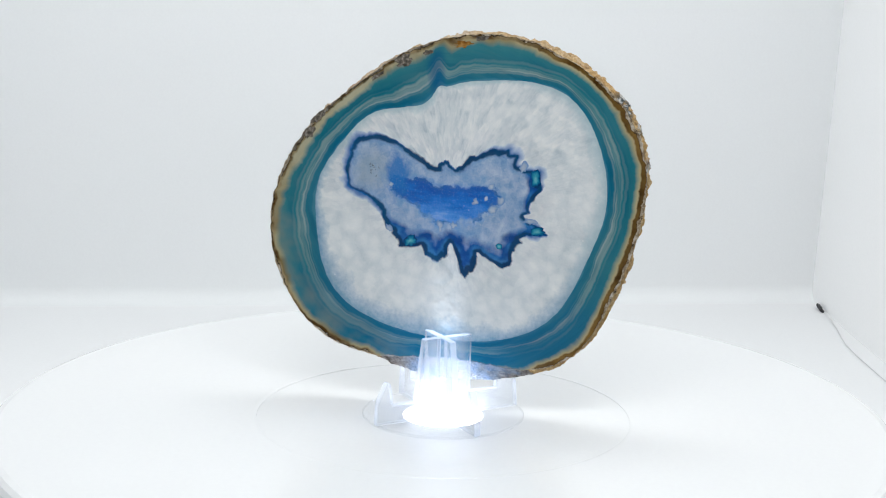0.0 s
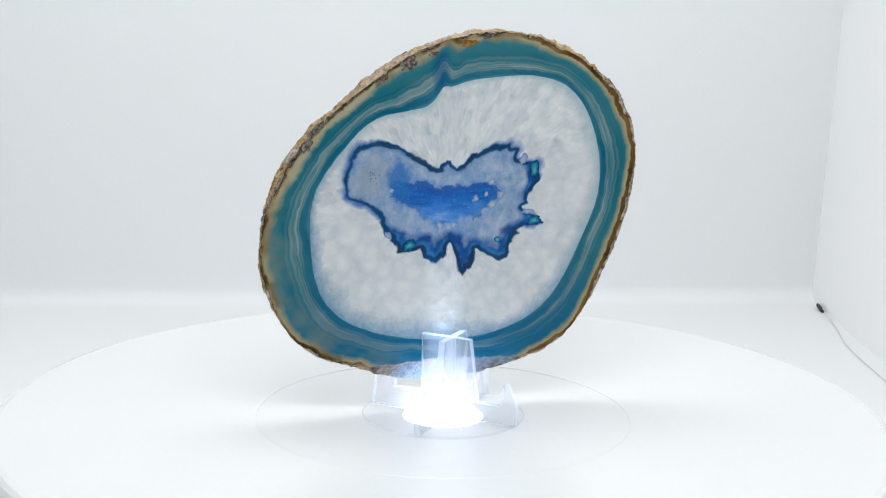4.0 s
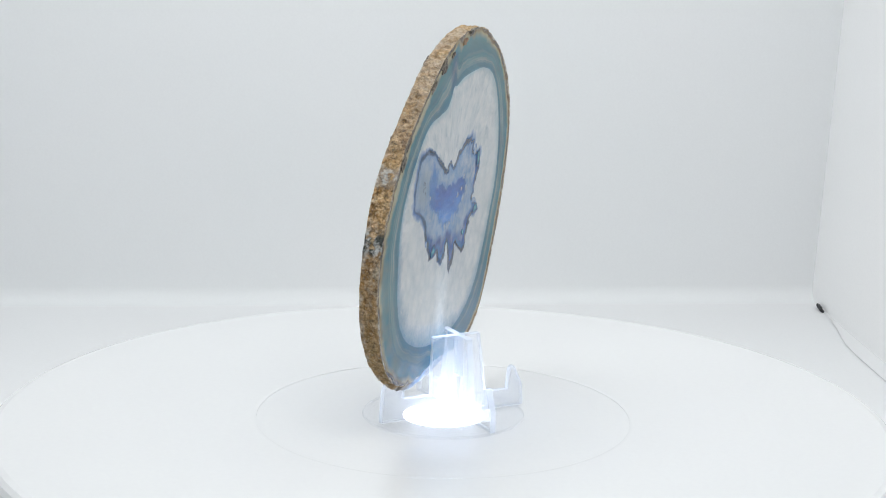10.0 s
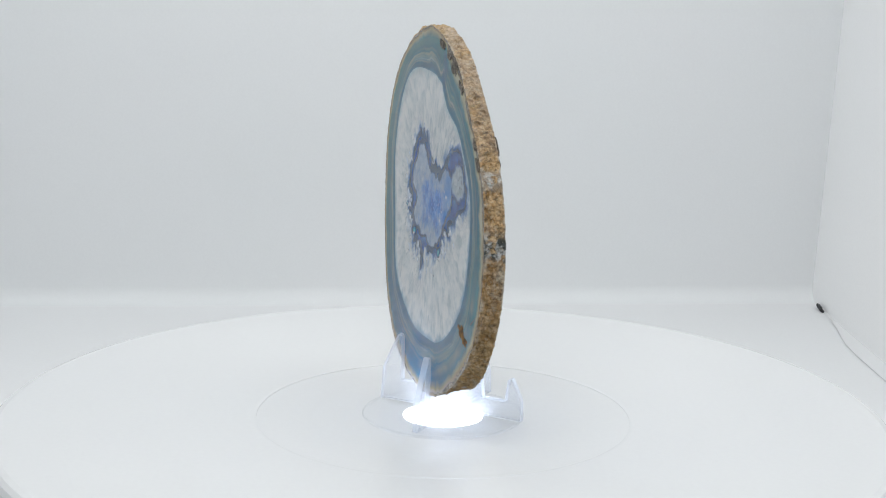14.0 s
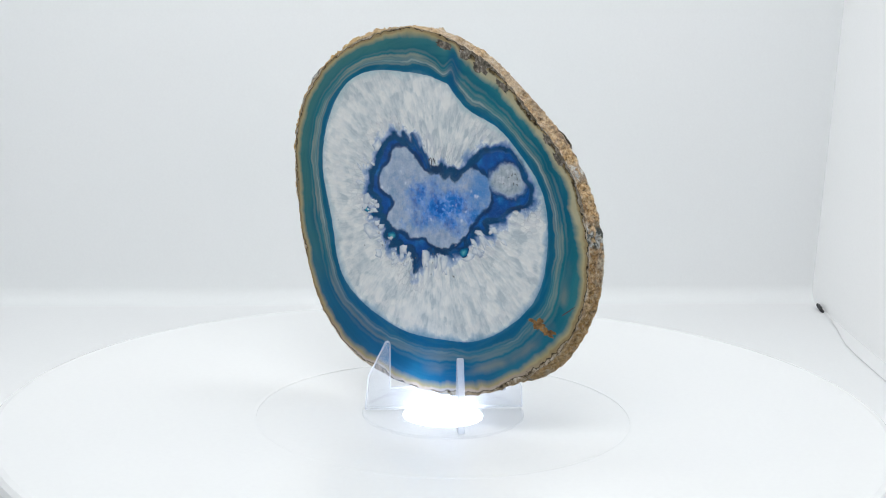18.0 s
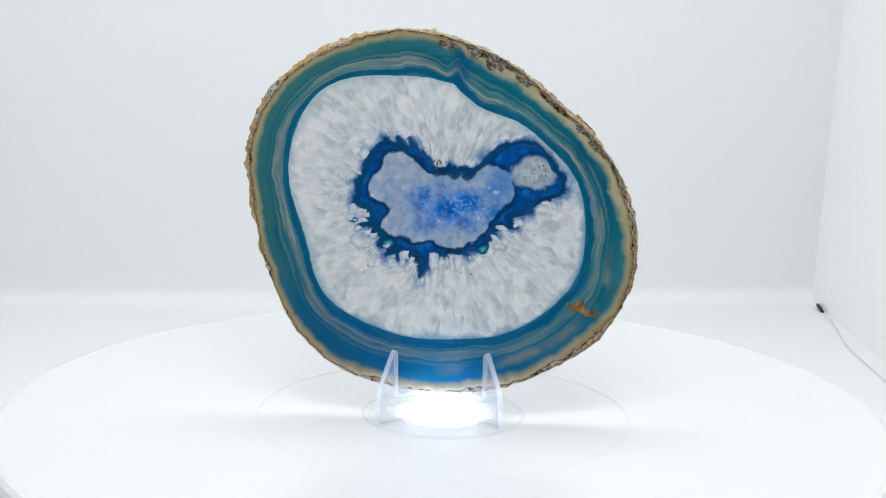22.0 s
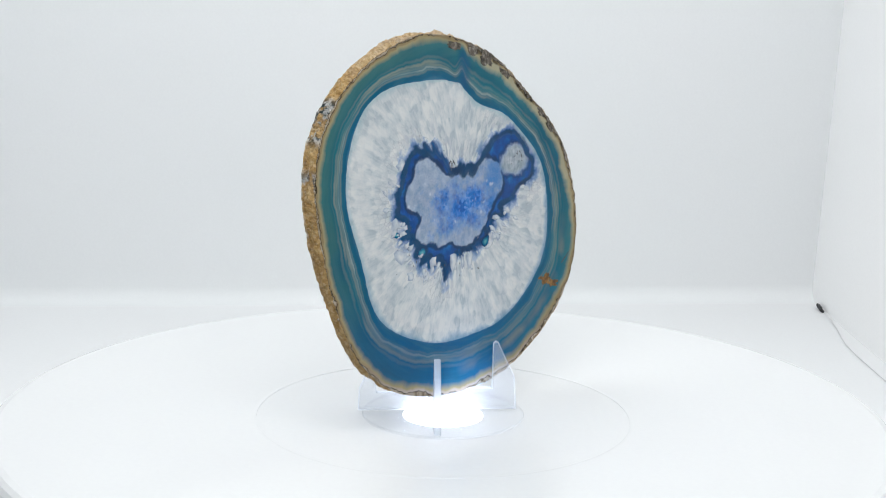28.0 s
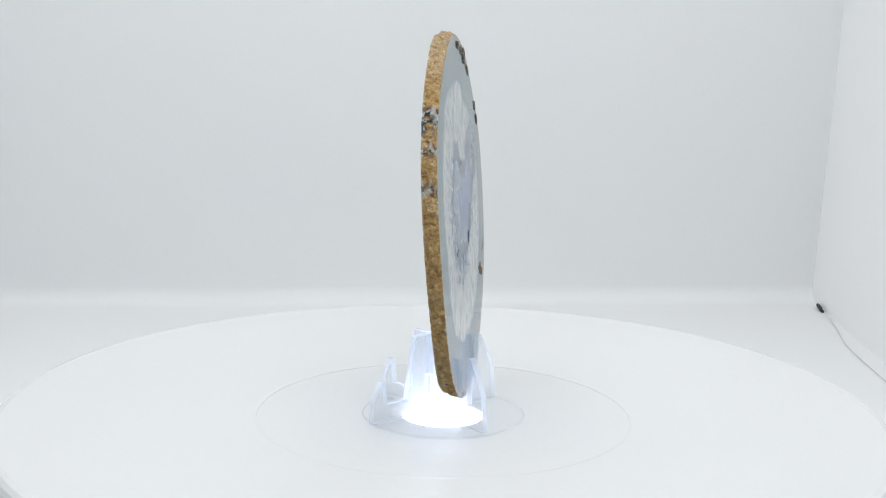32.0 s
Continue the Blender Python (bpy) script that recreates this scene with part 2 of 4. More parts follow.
def core_edge(t, colour, depth, side):
    """Dye along the core's edge: depth is in mm, positive inside. A dark line, a patchy blue halo outside it, and deep blue below within it."""
    slow, fast = t.noise(55, 3), t.noise(230, 4, 0.6)
    one = t.math("SUBTRACT", 1.0, side)
    at = t.add("ShaderNodeSeparateXYZ")
    t.join(t.coords(), at.inputs[0])
    d = t.math("ADD", depth, t.math("MULTIPLY", t.span(fast, 0.3, 0.7, -0.55, 0.55), t.span(side, 0, 1, 0.8, 1.0)))
    # the halo is widest round the small lobe and by the upper corner
    near = t.math("MAXIMUM", t.math("MULTIPLY", t.toward(163, 16, 16), t.span(t.noise(120, 3), 0.38, 0.62, 1.2, 3.4)), t.math("MULTIPLY", t.toward(36, 14, 12), 1.5))
    outer_a = t.math("ADD", t.span(slow, 0.50, 0.66, 0.12, 2.0), near)
    outer_b = t.math("ADD", t.span(slow, 0.38, 0.62, 0.6, 2.8), t.span(fast, 0.45, 0.62, 0.0, 2.0))
    outer = t.math("ADD", t.math("MULTIPLY", outer_a, one), t.math("MULTIPLY", outer_b, side))
    out_fade = t.math("MULTIPLY", t.span(t.math("DIVIDE", d, outer), -1.0, 0.0), t.span(d, 0.0, 1.2, 1.0, 0.0))
    colour = t.mix(t.math("POWER", out_fade, 0.7), colour, t.mix(t.span(out_fade, 0.0, 0.7), (0.12, 0.36, 0.72), t.mix(side, (0.008, 0.15, 0.48), (0.003, 0.13, 0.45))))
    # below, a deep blue wall within the edge
    below = t.math("MAXIMUM", t.span(at.outputs["Z"], 0.0605, 0.0545), t.span(at.outputs["Y"], 0.0255, 0.029))
    inner = t.math("ADD", t.math("MULTIPLY_ADD", below, 4.0, 0.4), t.math("MULTIPLY", t.span(t.noise(120, 4), 0.3, 0.7, -1.0, 1.0), t.math("MULTIPLY_ADD", below, 1.3, 0.5)))
    within = t.math("MULTIPLY", t.span(t.math("SUBTRACT", d, inner), -1.6, 1.5, 1.0, 0.0), t.math("MULTIPLY", one, t.span(d, -0.3, 0.1)))
    colour = t.mix(within, colour, t.ramp(t.noise(140, 4), [(0.34, (0.002, 0.05, 0.23)), (0.5, (0.005, 0.09, 0.38)), (0.66, (0.03, 0.22, 0.60))]))
    fringe = t.math("MULTIPLY", t.span(t.math("ABSOLUTE", t.math("SUBTRACT", d, 1.5)), 0.2, 1.3, 0.6, 0.0), t.math("MULTIPLY", one, t.span(t.noise(95, 3), 0.44, 0.58)))
    colour = t.mix(fringe, colour, (0.05, 0.27, 0.58))
    half = t.math("MULTIPLY_ADD", side, 0.45, t.span(t.noise(80, 4), 0.36, 0.64, -0.05, 0.95))
    dark = t.span(t.math("SUBTRACT", t.math("ABSOLUTE", t.math("SUBTRACT", d, 0.40)), half), -0.1, 0.55, 0.95, 0.0)
    dark = t.math("MULTIPLY", dark, t.math("MAXIMUM", t.span(t.noise(62, 3), 0.36, 0.50, 0.35, 1.0), one))
    return t.mix(dark, colour, t.mix(t.span(slow, 0.4, 0.6), (0.0015, 0.042, 0.125), (0.002, 0.075, 0.20)))


# quartz: "core" is the distance in mm to the blue core, "rim" that to the bands
M_QUARTZ, t = material("white_quartz")
polar = t.attr("polar", "Vector")
side = t.attr("side")
wavy = t.add("ShaderNodeVectorMath")
wavy.operation = "ADD"
warp = t.add("ShaderNodeTexNoise", Scale=120.0, Detail=3.0)
t.join(t.coords(), warp.inputs["Vector"])
warp_scaled = t.add("ShaderNodeVectorMath")
warp_scaled.operation = "SCALE"
t.join(warp.outputs["Color"], warp_scaled.inputs[0])
warp_scaled.inputs["Scale"].default_value = 0.10
t.join(polar, wavy.inputs[0])
t.join(warp_scaled.outputs[0], wavy.inputs[1])
bent = wavy.outputs[0]


def crystal(scale, at):
    node = t.add("ShaderNodeTexVoronoi", Scale=scale)
    node.feature = "SMOOTH_F1"
    node.inputs["Smoothness"].default_value = 0.45
    t.join(at, node.inputs["Vector"])
    colour = t.add("ShaderNodeSeparateColor")
    t.join(node.outputs["Color"], colour.inputs[0])
    return colour.outputs, node.outputs["Distance"]


big, big_far = crystal(6.0, bent)
small, small_far = crystal(13.0, bent)
streak = t.noise(5.0, 3, 0.5, at=bent)
blot = t.noise(150, 5, 0.6)
tone = t.math("ADD", t.math("MULTIPLY", big[0], 0.26), t.math("MULTIPLY", small[0], 0.16))
tone = t.math("ADD", tone, t.math("ADD", t.math("MULTIPLY", streak, 0.34), t.math("MULTIPLY", blot, 0.30)))
# the lower half of one face is a jumble of blunt crystals
bent_flat = t.add("ShaderNodeVectorMath")
bent_flat.operation = "MULTIPLY_ADD"
t.join(warp.outputs["Color"], bent_flat.inputs[0])
bent_flat.inputs[1].default_value = (0.0045, 0.0045, 0.0045)
t.join(t.coords(), bent_flat.inputs[2])
lump, lump_far = crystal(190, bent_flat.outputs[0])
chip, chip_far = crystal(520, bent_flat.outputs[0])
jumble = t.math("ADD", t.math("MULTIPLY", lump[0], 0.16), t.math("MULTIPLY", chip[0], 0.08))
# shading of the lumps is put into the tone: bright middles, darker borders
jumble = t.math("ADD", t.math("ADD", jumble, t.span(lump_far, 0.12, 0.6, 0.29, 0.13)), t.math("ADD", t.math("MULTIPLY", t.noise(60, 3), 0.22), t.math("MULTIPLY", blot, 0.22)))
lower = t.math("MULTIPLY", t.toward(-80, 80, 30), t.math("SUBTRACT", 1.0, side))
blended = t.add("ShaderNodeMix")
t.join(lower, blended.inputs[0])
t.join(tone, blended.inputs[2])
t.join(jumble, blended.inputs[3])
tone = blended.outputs[0]
# fine needles along the columns, and a sugary grain
needle = t.add("ShaderNodeMapping")
needle.inputs["Scale"].default_value = (1.0, 1.0, 0.16)
t.join(bent, needle.inputs["Vector"])
needles = t.math("SUBTRACT", t.noise(24.0, 4, 0.6, at=needle.outputs[0]), 0.5)
tone = t.math("MULTIPLY_ADD", needles, t.math("MULTIPLY_ADD", lower, -0.25, 0.32), tone)
tone = t.math("MULTIPLY_ADD", t.math("SUBTRACT", t.noise(1500, 3, 0.6), 0.5), 0.14, tone)
tone = t.math("MULTIPLY_ADD", t.math("SUBTRACT", 0.57, tone), t.span(side, 0, 1, 0.25, -0.15), tone)
white = t.ramp(tone, [(0.32, (0.55, 0.63, 0.68)), (0.44, (0.735, 0.79, 0.82)), (0.56, (0.86, 0.89, 0.905)), (0.70, (0.97, 0.98, 0.975))])
gap = t.math("MULTIPLY", t.span(t.cells(6.0, bent, "DISTANCE_TO_EDGE"), 0.0, 0.045, 1.0, 0.0), t.span(t.noise(60, 3), 0.45, 0.65))
white = t.mix(t.math("MULTIPLY", gap, t.span(side, 0, 1, 0.05, 0.14)), white, (0.36, 0.41, 0.48))
white = t.mix(t.math("MULTIPLY", side, 0.14), white, (0.56, 0.62, 0.66))
# clear pockets, cracks and dye among the crystals nearest to the core
mm = t.attr("core")
pocket = t.math("MULTIPLY", t.span(small[1], 0.55, 0.8), t.span(mm, 1.0, 8.0, 1.0, 0.0))
white = t.mix(t.math("MULTIPLY", pocket, t.span(side, 0, 1, 0.15, 0.6)), white, (0.36, 0.42, 0.55))
shard = t.math("MULTIPLY", t.span(t.cells(13.0, bent, "DISTANCE_TO_EDGE"), 0.0, 0.055, 1.0, 0.0), t.span(mm, 2.0, 12.0, 1.0, 0.0))
white = t.mix(t.math("MULTIPLY", t.math("MULTIPLY", shard, t.span(t.noise(95), 0.45, 0.56)), t.span(side, 0, 1, 0.06, 0.65)), white, (0.20, 0.23, 0.30))
white = core_edge(t, white, t.math("MULTIPLY", mm, -1.0), side)
haze = t.math("MULTIPLY", t.math("MAXIMUM", t.toward(-112, 32, 30), t.math("MULTIPLY", t.toward(-5, 40, 25), 0.45)), t.math("SUBTRACT", 1.0, side))
haze = t.math("MULTIPLY_ADD", haze, 5.5, t.span(t.noise(2.5, 3, at=polar), 0.35, 0.65, 0.7, 4.0))
edge = t.math("ADD", t.math("DIVIDE", t.attr("rim"), haze), t.span(t.noise(700, 4), 0.3, 0.7, -0.16, 0.16))
white = t.mix(t.span(edge, 0.0, 1.0, 0.75, 0.0), white, t.mix(t.toward(-112, 60, 40), (0.42, 0.60, 0.66), (0.06, 0.29, 0.50)))
specks = t.span(t.cells(330), 0.0, 0.09, 1.0, 0.0)
white = t.mix(t.math("MULTIPLY", specks, t.span(t.noise(120), 0.60, 0.64, 0, 0.7)), white, (0.12, 0.13, 0.16))
relief = t.math("ADD", t.math("MULTIPLY", small_far, 0.5), t.math("ADD", t.math("MULTIPLY", big_far, 0.6), streak))
relief = t.math("ADD", t.math("MULTIPLY", relief, t.math("SUBTRACT", 1.0, lower)), t.math("MULTIPLY", t.math("MULTIPLY_ADD", lump_far, -1.2, t.math("MULTIPLY", chip_far, -0.4)), lower))
# small bright glints, put into the quartz colour as pure white
sparkle = t.math("MULTIPLY", t.span(t.cells(300), 0.0, 0.12, 1.0, 0.0), t.span(t.noise(95), 0.56, 0.60, 0.0, 0.8))
white = t.mix(sparkle, white, (1.0, 1.0, 1.0))
polished_stone(t, white, t.bump(relief, 0.4, 0.0008), 0.45, 0.09)

# core: "inside" is the distance in mm to the core's own edge
M_CORE, t = material("blue_crystal_core")
side = t.attr("side")
place = t.add("ShaderNodeSeparateXYZ")
t.join(t.coords(), place.inputs[0])
grains = t.cells(520, None, "F1", "Color")
grain = t.add("ShaderNodeSeparateColor")
t.join(grains, grain.inputs[0])


def spot(y, z, ry, rz):
    """Distance from a place on the face, 1 at its rim."""
    a = t.math("DIVIDE", t.math("SUBTRACT", place.outputs["Y"], y), ry)
    b = t.math("DIVIDE", t.math("SUBTRACT", place.outputs["Z"], z), rz)
    return t.math("SQRT", t.math("ADD", t.math("MULTIPLY", a, a), t.math("MULTIPLY", b, b)))


veil = t.ramp(t.math("ADD", t.math("MULTIPLY", t.noise(190, 5, 0.65), 0.88), t.math("MULTIPLY", grain.outputs[0], 0.12)),
              [(0.3, (0.17, 0.33, 0.60)), (0.43, (0.29, 0.44, 0.67)), (0.55, (0.41, 0.535, 0.72)), (0.72, (0.60, 0.69, 0.80))])
layers = t.add("ShaderNodeMapping")
layers.inputs["Scale"].default_value = (1.0, 0.28, 1.3)
t.join(t.coords(), layers.inputs["Vector"])
mottled = t.math("MULTIPLY", t.noise(260, 4), 0.85)
layered = t.math("MULTIPLY_ADD", t.noise(230, 5, 0.6, at=layers.outputs[0]), 0.7, t.math("MULTIPLY", mottled, 0.2))
layered = t.math("ADD", layered, t.math("MULTIPLY", t.span(place.outputs["Z"], 0.058, 0.069, 1.2, -0.6), 0.19))
chip_colour = t.add("ShaderNodeSeparateColor")
t.join(t.cells(850, None, "F1", "Color"), chip_colour.inputs[0])
chips = t.math("SUBTRACT", chip_colour.outputs[0], 0.15)
deep = t.ramp(t.math("ADD", t.math("ADD", t.math("MULTIPLY", mottled, side), t.math("MULTIPLY", layered, t.math("SUBTRACT", 1.0, side))), t.math("MULTIPLY", chips, t.span(side, 0, 1, 0.04, 0.26))),
              [(0.3, (0.004, 0.10, 0.47)), (0.46, (0.012, 0.19, 0.66)), (0.6, (0.085, 0.32, 0.80)), (0.75, (0.28, 0.48, 0.87))])
rough_edge = t.math("ADD", t.span(t.noise(110, 4, 0.6), 0.25, 0.75, -0.75, 0.75), t.span(t.noise(420, 4, 0.6), 0.3, 0.7, -0.22, 0.22))
one = t.math("SUBTRACT", 1.0, side)
rag = t.math("ADD", t.math("MULTIPLY", t.math("ADD", t.span(t.cells(330), 0.1, 0.65, 0.35, -0.35), t.span(t.noise(140, 6, 0.68), 0.3, 0.7, -2.2, 2.2)), one), t.math("MULTIPLY", t.span(t.noise(125, 3), 0.3, 0.7, -1.5, 1.5), side))
zone = t.math("ADD", t.attr("zone"), rag)
veil = t.mix(t.math("MULTIPLY", side, 0.45), veil, t.ramp(t.noise(330, 4, 0.65), [(0.36, (0.25, 0.35, 0.51)), (0.5, (0.44, 0.505, 0.62)), (0.64, (0.66, 0.71, 0.77))]))
grey_lobe = t.span(t.math("ADD", spot(-0.0262, 0.0742, 0.0088, 0.0078), t.math("MULTIPLY", rough_edge, 0.4)), 0.5, 1.15, 0.7, 0.0)
veil = t.mix(t.math("MULTIPLY", grey_lobe, one), veil, t.mix(t.noise(220, 4), (0.25, 0.36, 0.48), (0.47, 0.56, 0.64)))
soft_b = t.math("ADD", spot(-0.0035, 0.0640, 0.0150, 0.0085), t.math("MULTIPLY", rough_edge, 0.85))
fill_a, fill_b = t.span(zone, -1.3, 1.2), t.span(soft_b, 0.46, 1.30, 1.0, 0.0)
filled = t.math("ADD", t.math("MULTIPLY", fill_a, one), t.math("MULTIPLY", fill_b, side))
wash = t.math("MULTIPLY", t.math("MULTIPLY", t.span(t.attr("zone"), -7.5, -0.5), t.span(t.noise(105, 4, 0.6), 0.47, 0.63, 0.0, 0.75)), one)
veil = t.mix(wash, veil, t.mix(t.noise(260, 4), (0.06, 0.25, 0.58), (0.22, 0.44, 0.70)))
veil = t.mix(t.math("POWER", filled, 0.85), veil, t.mix(t.span(filled, 0.0, 0.7), (0.14, 0.37, 0.74), deep))
# a thin dark line bounds the blue heart on one face
ring = t.math("MULTIPLY", t.span(t.math("ABSOLUTE", t.math("SUBTRACT", zone, 0.25)), 0.1, 0.6, 0.8, 0.0), one)
veil = t.mix(t.math("MULTIPLY", ring, t.span(t.noise(70), 0.4, 0.55)), veil, (0.006, 0.12, 0.38))
strip = t.math("MULTIPLY", t.math("MULTIPLY", t.span(t.math("ABSOLUTE", t.math("SUBTRACT", zone, 1.3)), 0.5, 1.6, 0.85, 0.0), t.span(place.outputs["Z"], 0.0635, 0.0665)), one)
veil = t.mix(t.math("MULTIPLY", strip, t.span(t.noise(85), 0.36, 0.54)), veil, (0.010, 0.125, 0.50))
# blue dye sets the small lobe apart
bar_a = t.span(t.math("ADD", spot(-0.0172, 0.0725, 0.0040, 0.0085), rough_edge), 0.5, 1.2, 0.85, 0.0)
veil = t.mix(t.math("MULTIPLY", bar_a, one), veil, (0.02, 0.20, 0.58))
bar_b = t.span(t.math("ADD", spot(-0.0172, 0.0718, 0.0048, 0.0085), rough_edge), 0.3, 1.4, 0.75, 0.0)
veil = t.mix(t.math("MULTIPLY", bar_b, side), veil, (0.045, 0.26, 0.66))
sugar = t.noise(1500, 3, 0.6)
veil = t.mix(t.span(sugar, 0.54, 0.75, 0.0, 0.15), veil, (0.66, 0.74, 0.86))
veil = t.mix(t.span(sugar, 0.46, 0.28, 0.0, 0.16), veil, (0.03, 0.14, 0.45))
# on the other face a broad dark blue wall lies within the edge
lobe = t.math("ADD", spot(-0.0284, 0.0760, 0.0070, 0.0055), t.math("MULTIPLY", rough_edge, 0.35))
veil = t.mix(t.math("MULTIPLY", side, t.span(lobe, 0.7, 1.05, 0.85, 0.0)), veil, t.ramp(t.noise(420, 5, 0.7), [(0.36, (0.26, 0.33, 0.40)), (0.5, (0.45, 0.52, 0.56)), (0.64, (0.68, 0.73, 0.76))]))
wall = t.math("MULTIPLY", t.span(zone, -0.2, 0.5, 1.0, 0.0), t.span(lobe, 0.85, 1.1))
wall = t.math("MULTIPLY", wall, side)
navy = t.ramp(t.noise(160, 4, 0.6), [(0.32, (0.001, 0.055, 0.25)), (0.5, (0.002, 0.10, 0.42)), (0.68, (0.012, 0.22, 0.60))])
veil = t.mix(wall, veil, navy)
rim_line = t.math("MULTIPLY", t.span(t.math("ABSOLUTE", t.math("ADD", zone, 0.4)), 0.35, 1.1, 1.0, 0.0), t.math("MULTIPLY", side, t.span(lobe, 0.9, 1.2)))
lobe_line = t.math("MULTIPLY", t.span(t.math("ABSOLUTE", t.math("SUBTRACT", lobe, 1.08)), 0.04, 0.16, 0.7, 0.0), t.math("MULTIPLY", side, t.span(zone, 0.6, 0.0)))
veil = t.mix(t.math("MULTIPLY", t.math("MAXIMUM", rim_line, lobe_line), 0.85), veil, (0.002, 0.042, 0.13))
veil = core_edge(t, veil, t.attr("inside"), side)
# glints and flashes of light, put into the core's colour as white dots
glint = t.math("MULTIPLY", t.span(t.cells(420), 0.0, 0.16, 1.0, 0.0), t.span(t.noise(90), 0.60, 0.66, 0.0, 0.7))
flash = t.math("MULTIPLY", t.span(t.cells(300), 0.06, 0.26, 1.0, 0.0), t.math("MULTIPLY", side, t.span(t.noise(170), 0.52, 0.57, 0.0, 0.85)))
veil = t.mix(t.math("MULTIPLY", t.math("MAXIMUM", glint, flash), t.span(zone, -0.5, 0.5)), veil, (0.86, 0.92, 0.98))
relief = t.math("ADD", t.noise(420, 4), t.math("MULTIPLY", grain.outputs[2], 0.5))
polished_stone(t, veil, t.bump(relief, 0.5, 0.0006), 0.42, 0.12, 0.012)

# rind: sandy crust with dark pits and pale grains; "across" runs over its thickness
M_RIND, t = material("sandy_brown_rind")
tones = t.ramp(t.noise(62, 5, 0.68, distortion=0.5), [(0.32, (0.22, 0.13, 0.06)), (0.41, (0.56, 0.36, 0.20)), (0.48, (0.66, 0.45, 0.23)), (0.55, (0.54, 0.30, 0.10)),
                                                    (0.61, (0.62, 0.47, 0.31)), (0.68, (0.50, 0.50, 0.43))])
fine = t.noise(640, 8, 0.76)
c = t.mix(t.span(fine, 0.38, 0.55, 0.9, 0.0), tones, (0.06, 0.035, 0.02))
c = t.mix(t.span(fine, 0.54, 0.68, 0.0, 0.7), c, (0.78, 0.66, 0.50))
where = t.add("ShaderNodeSeparateXYZ")
t.join(t.coords(), where.inputs[0])
ochre = t.math("ADD", t.span(where.outputs["Y"], -0.03, 0.035, -0.25, 0.95), t.span(t.noise(45, 3), 0.35, 0.65, -0.25, 0.25))
c = t.mix(t.span(ochre, 0.0, 1.0, 0.0, 0.8), c, t.ramp(t.noise(420, 8, 0.74), [(0.35, (0.18, 0.085, 0.022)), (0.44, (0.50, 0.29, 0.085)), (0.55, (0.66, 0.42, 0.145)), (0.68, (0.84, 0.66, 0.38))]))
earth = t.math("MULTIPLY", t.span(t.noise(34, 4, 0.6), 0.50, 0.64), t.span(ochre, 0.2, 0.9, 0.5, 0.2))
c = t.mix(earth, c, t.mix(t.noise(500, 5), (0.06, 0.035, 0.02), (0.26, 0.15, 0.065)))
low_part = t.math("MULTIPLY", t.span(where.outputs["Z"], 0.055, 0.02), 0.3)
c = t.mix(low_part, c, t.mix(t.noise(380, 6), (0.20, 0.13, 0.045), (0.56, 0.40, 0.18)))
c = t.mix(t.span(t.noise(85, 4, 0.7, distortion=0.8), 0.65, 0.68, 0.0, 0.9), c, t.mix(t.span(t.noise(700, 3), 0.42, 0.58), (0.04, 0.055, 0.06), (0.62, 0.63, 0.62)))
c = t.mix(t.math("MULTIPLY", t.span(t.cells(900), 0.05, 0.26, 0.85, 0.0), t.span(t.noise(130), 0.52, 0.66)), c, (0.05, 0.03, 0.02))
lip = t.math("MULTIPLY", t.span(t.math("ABSOLUTE", t.math("ADD", where.outputs["X"], 0.00282)), 0.0022, 0.0027), t.span(t.noise(260, 4), 0.45, 0.6))
c = t.mix(t.math("MULTIPLY", lip, 0.6), c, (0.62, 0.60, 0.54))
top_part = t.math("MULTIPLY", t.toward(98, 34, 24), t.span(t.noise(70, 4), 0.35, 0.6, 0.15, 0.6))
c = t.mix(top_part, c, t.ramp(t.noise(460, 7, 0.72), [(0.36, (0.12, 0.09, 0.065)), (0.46, (0.46, 0.38, 0.30)), (0.56, (0.62, 0.54, 0.45)), (0.70, (0.78, 0.73, 0.66))]))
for at, half, colour in ((29, 5.0, (0.03, 0.05, 0.055)), (13, 1.2, (0.12, 0.12, 0.12)), (162, 1.6, (0.36, 0.30, 0.24)), (182, 2.4, (0.05, 0.065, 0.065))):
    chip = t.math("MULTIPLY", t.toward(at, half, 2.5), t.span(t.noise(170, 4, 0.6), 0.40, 0.48))
    c = t.mix(chip, c, t.mix(t.span(t.noise(430, 5), 0.48, 0.58), colour, (0.60, 0.61, 0.60)))
grit = t.add("ShaderNodeSeparateColor")
t.join(t.cells(1100, None, "F1", "Color"), grit.inputs[0])
c = t.mix(t.span(grit.outputs[0], 0.15, 0.5, 0.14, 0.0), c, (0.14, 0.08, 0.03))
c = t.mix(t.span(grit.outputs[0], 0.70, 0.95, 0.0, 0.3), c, (0.84, 0.70, 0.50))
rough = t.math("ADD", t.noise(520, 7, 0.75), t.math("MULTIPLY", t.cells(900), 0.7))
n = t.bump(rough, 1.0, 0.0014)
t.end(t.blend(0.10, t.shader("ShaderNodeBsdfPrincipled", c, n, Roughness=0.9), t.shader("ShaderNodeBsdfTranslucent", c)))
M_CUT, t = material("pale_sawn_foot")
c = t.ramp(t.noise(1300, 4, 0.7), [(0.36, (0.26, 0.25, 0.26)), (0.5, (0.54, 0.53, 0.54)), (0.62, (0.92, 0.93, 0.95))])
c = t.mix(t.span(t.noise(50, 3), 0.40, 0.55, 0, 0.7), c, (0.26, 0.48, 0.80))
foot = t.add("ShaderNodeSeparateXYZ")
t.join(t.coords(), foot.inputs[0])
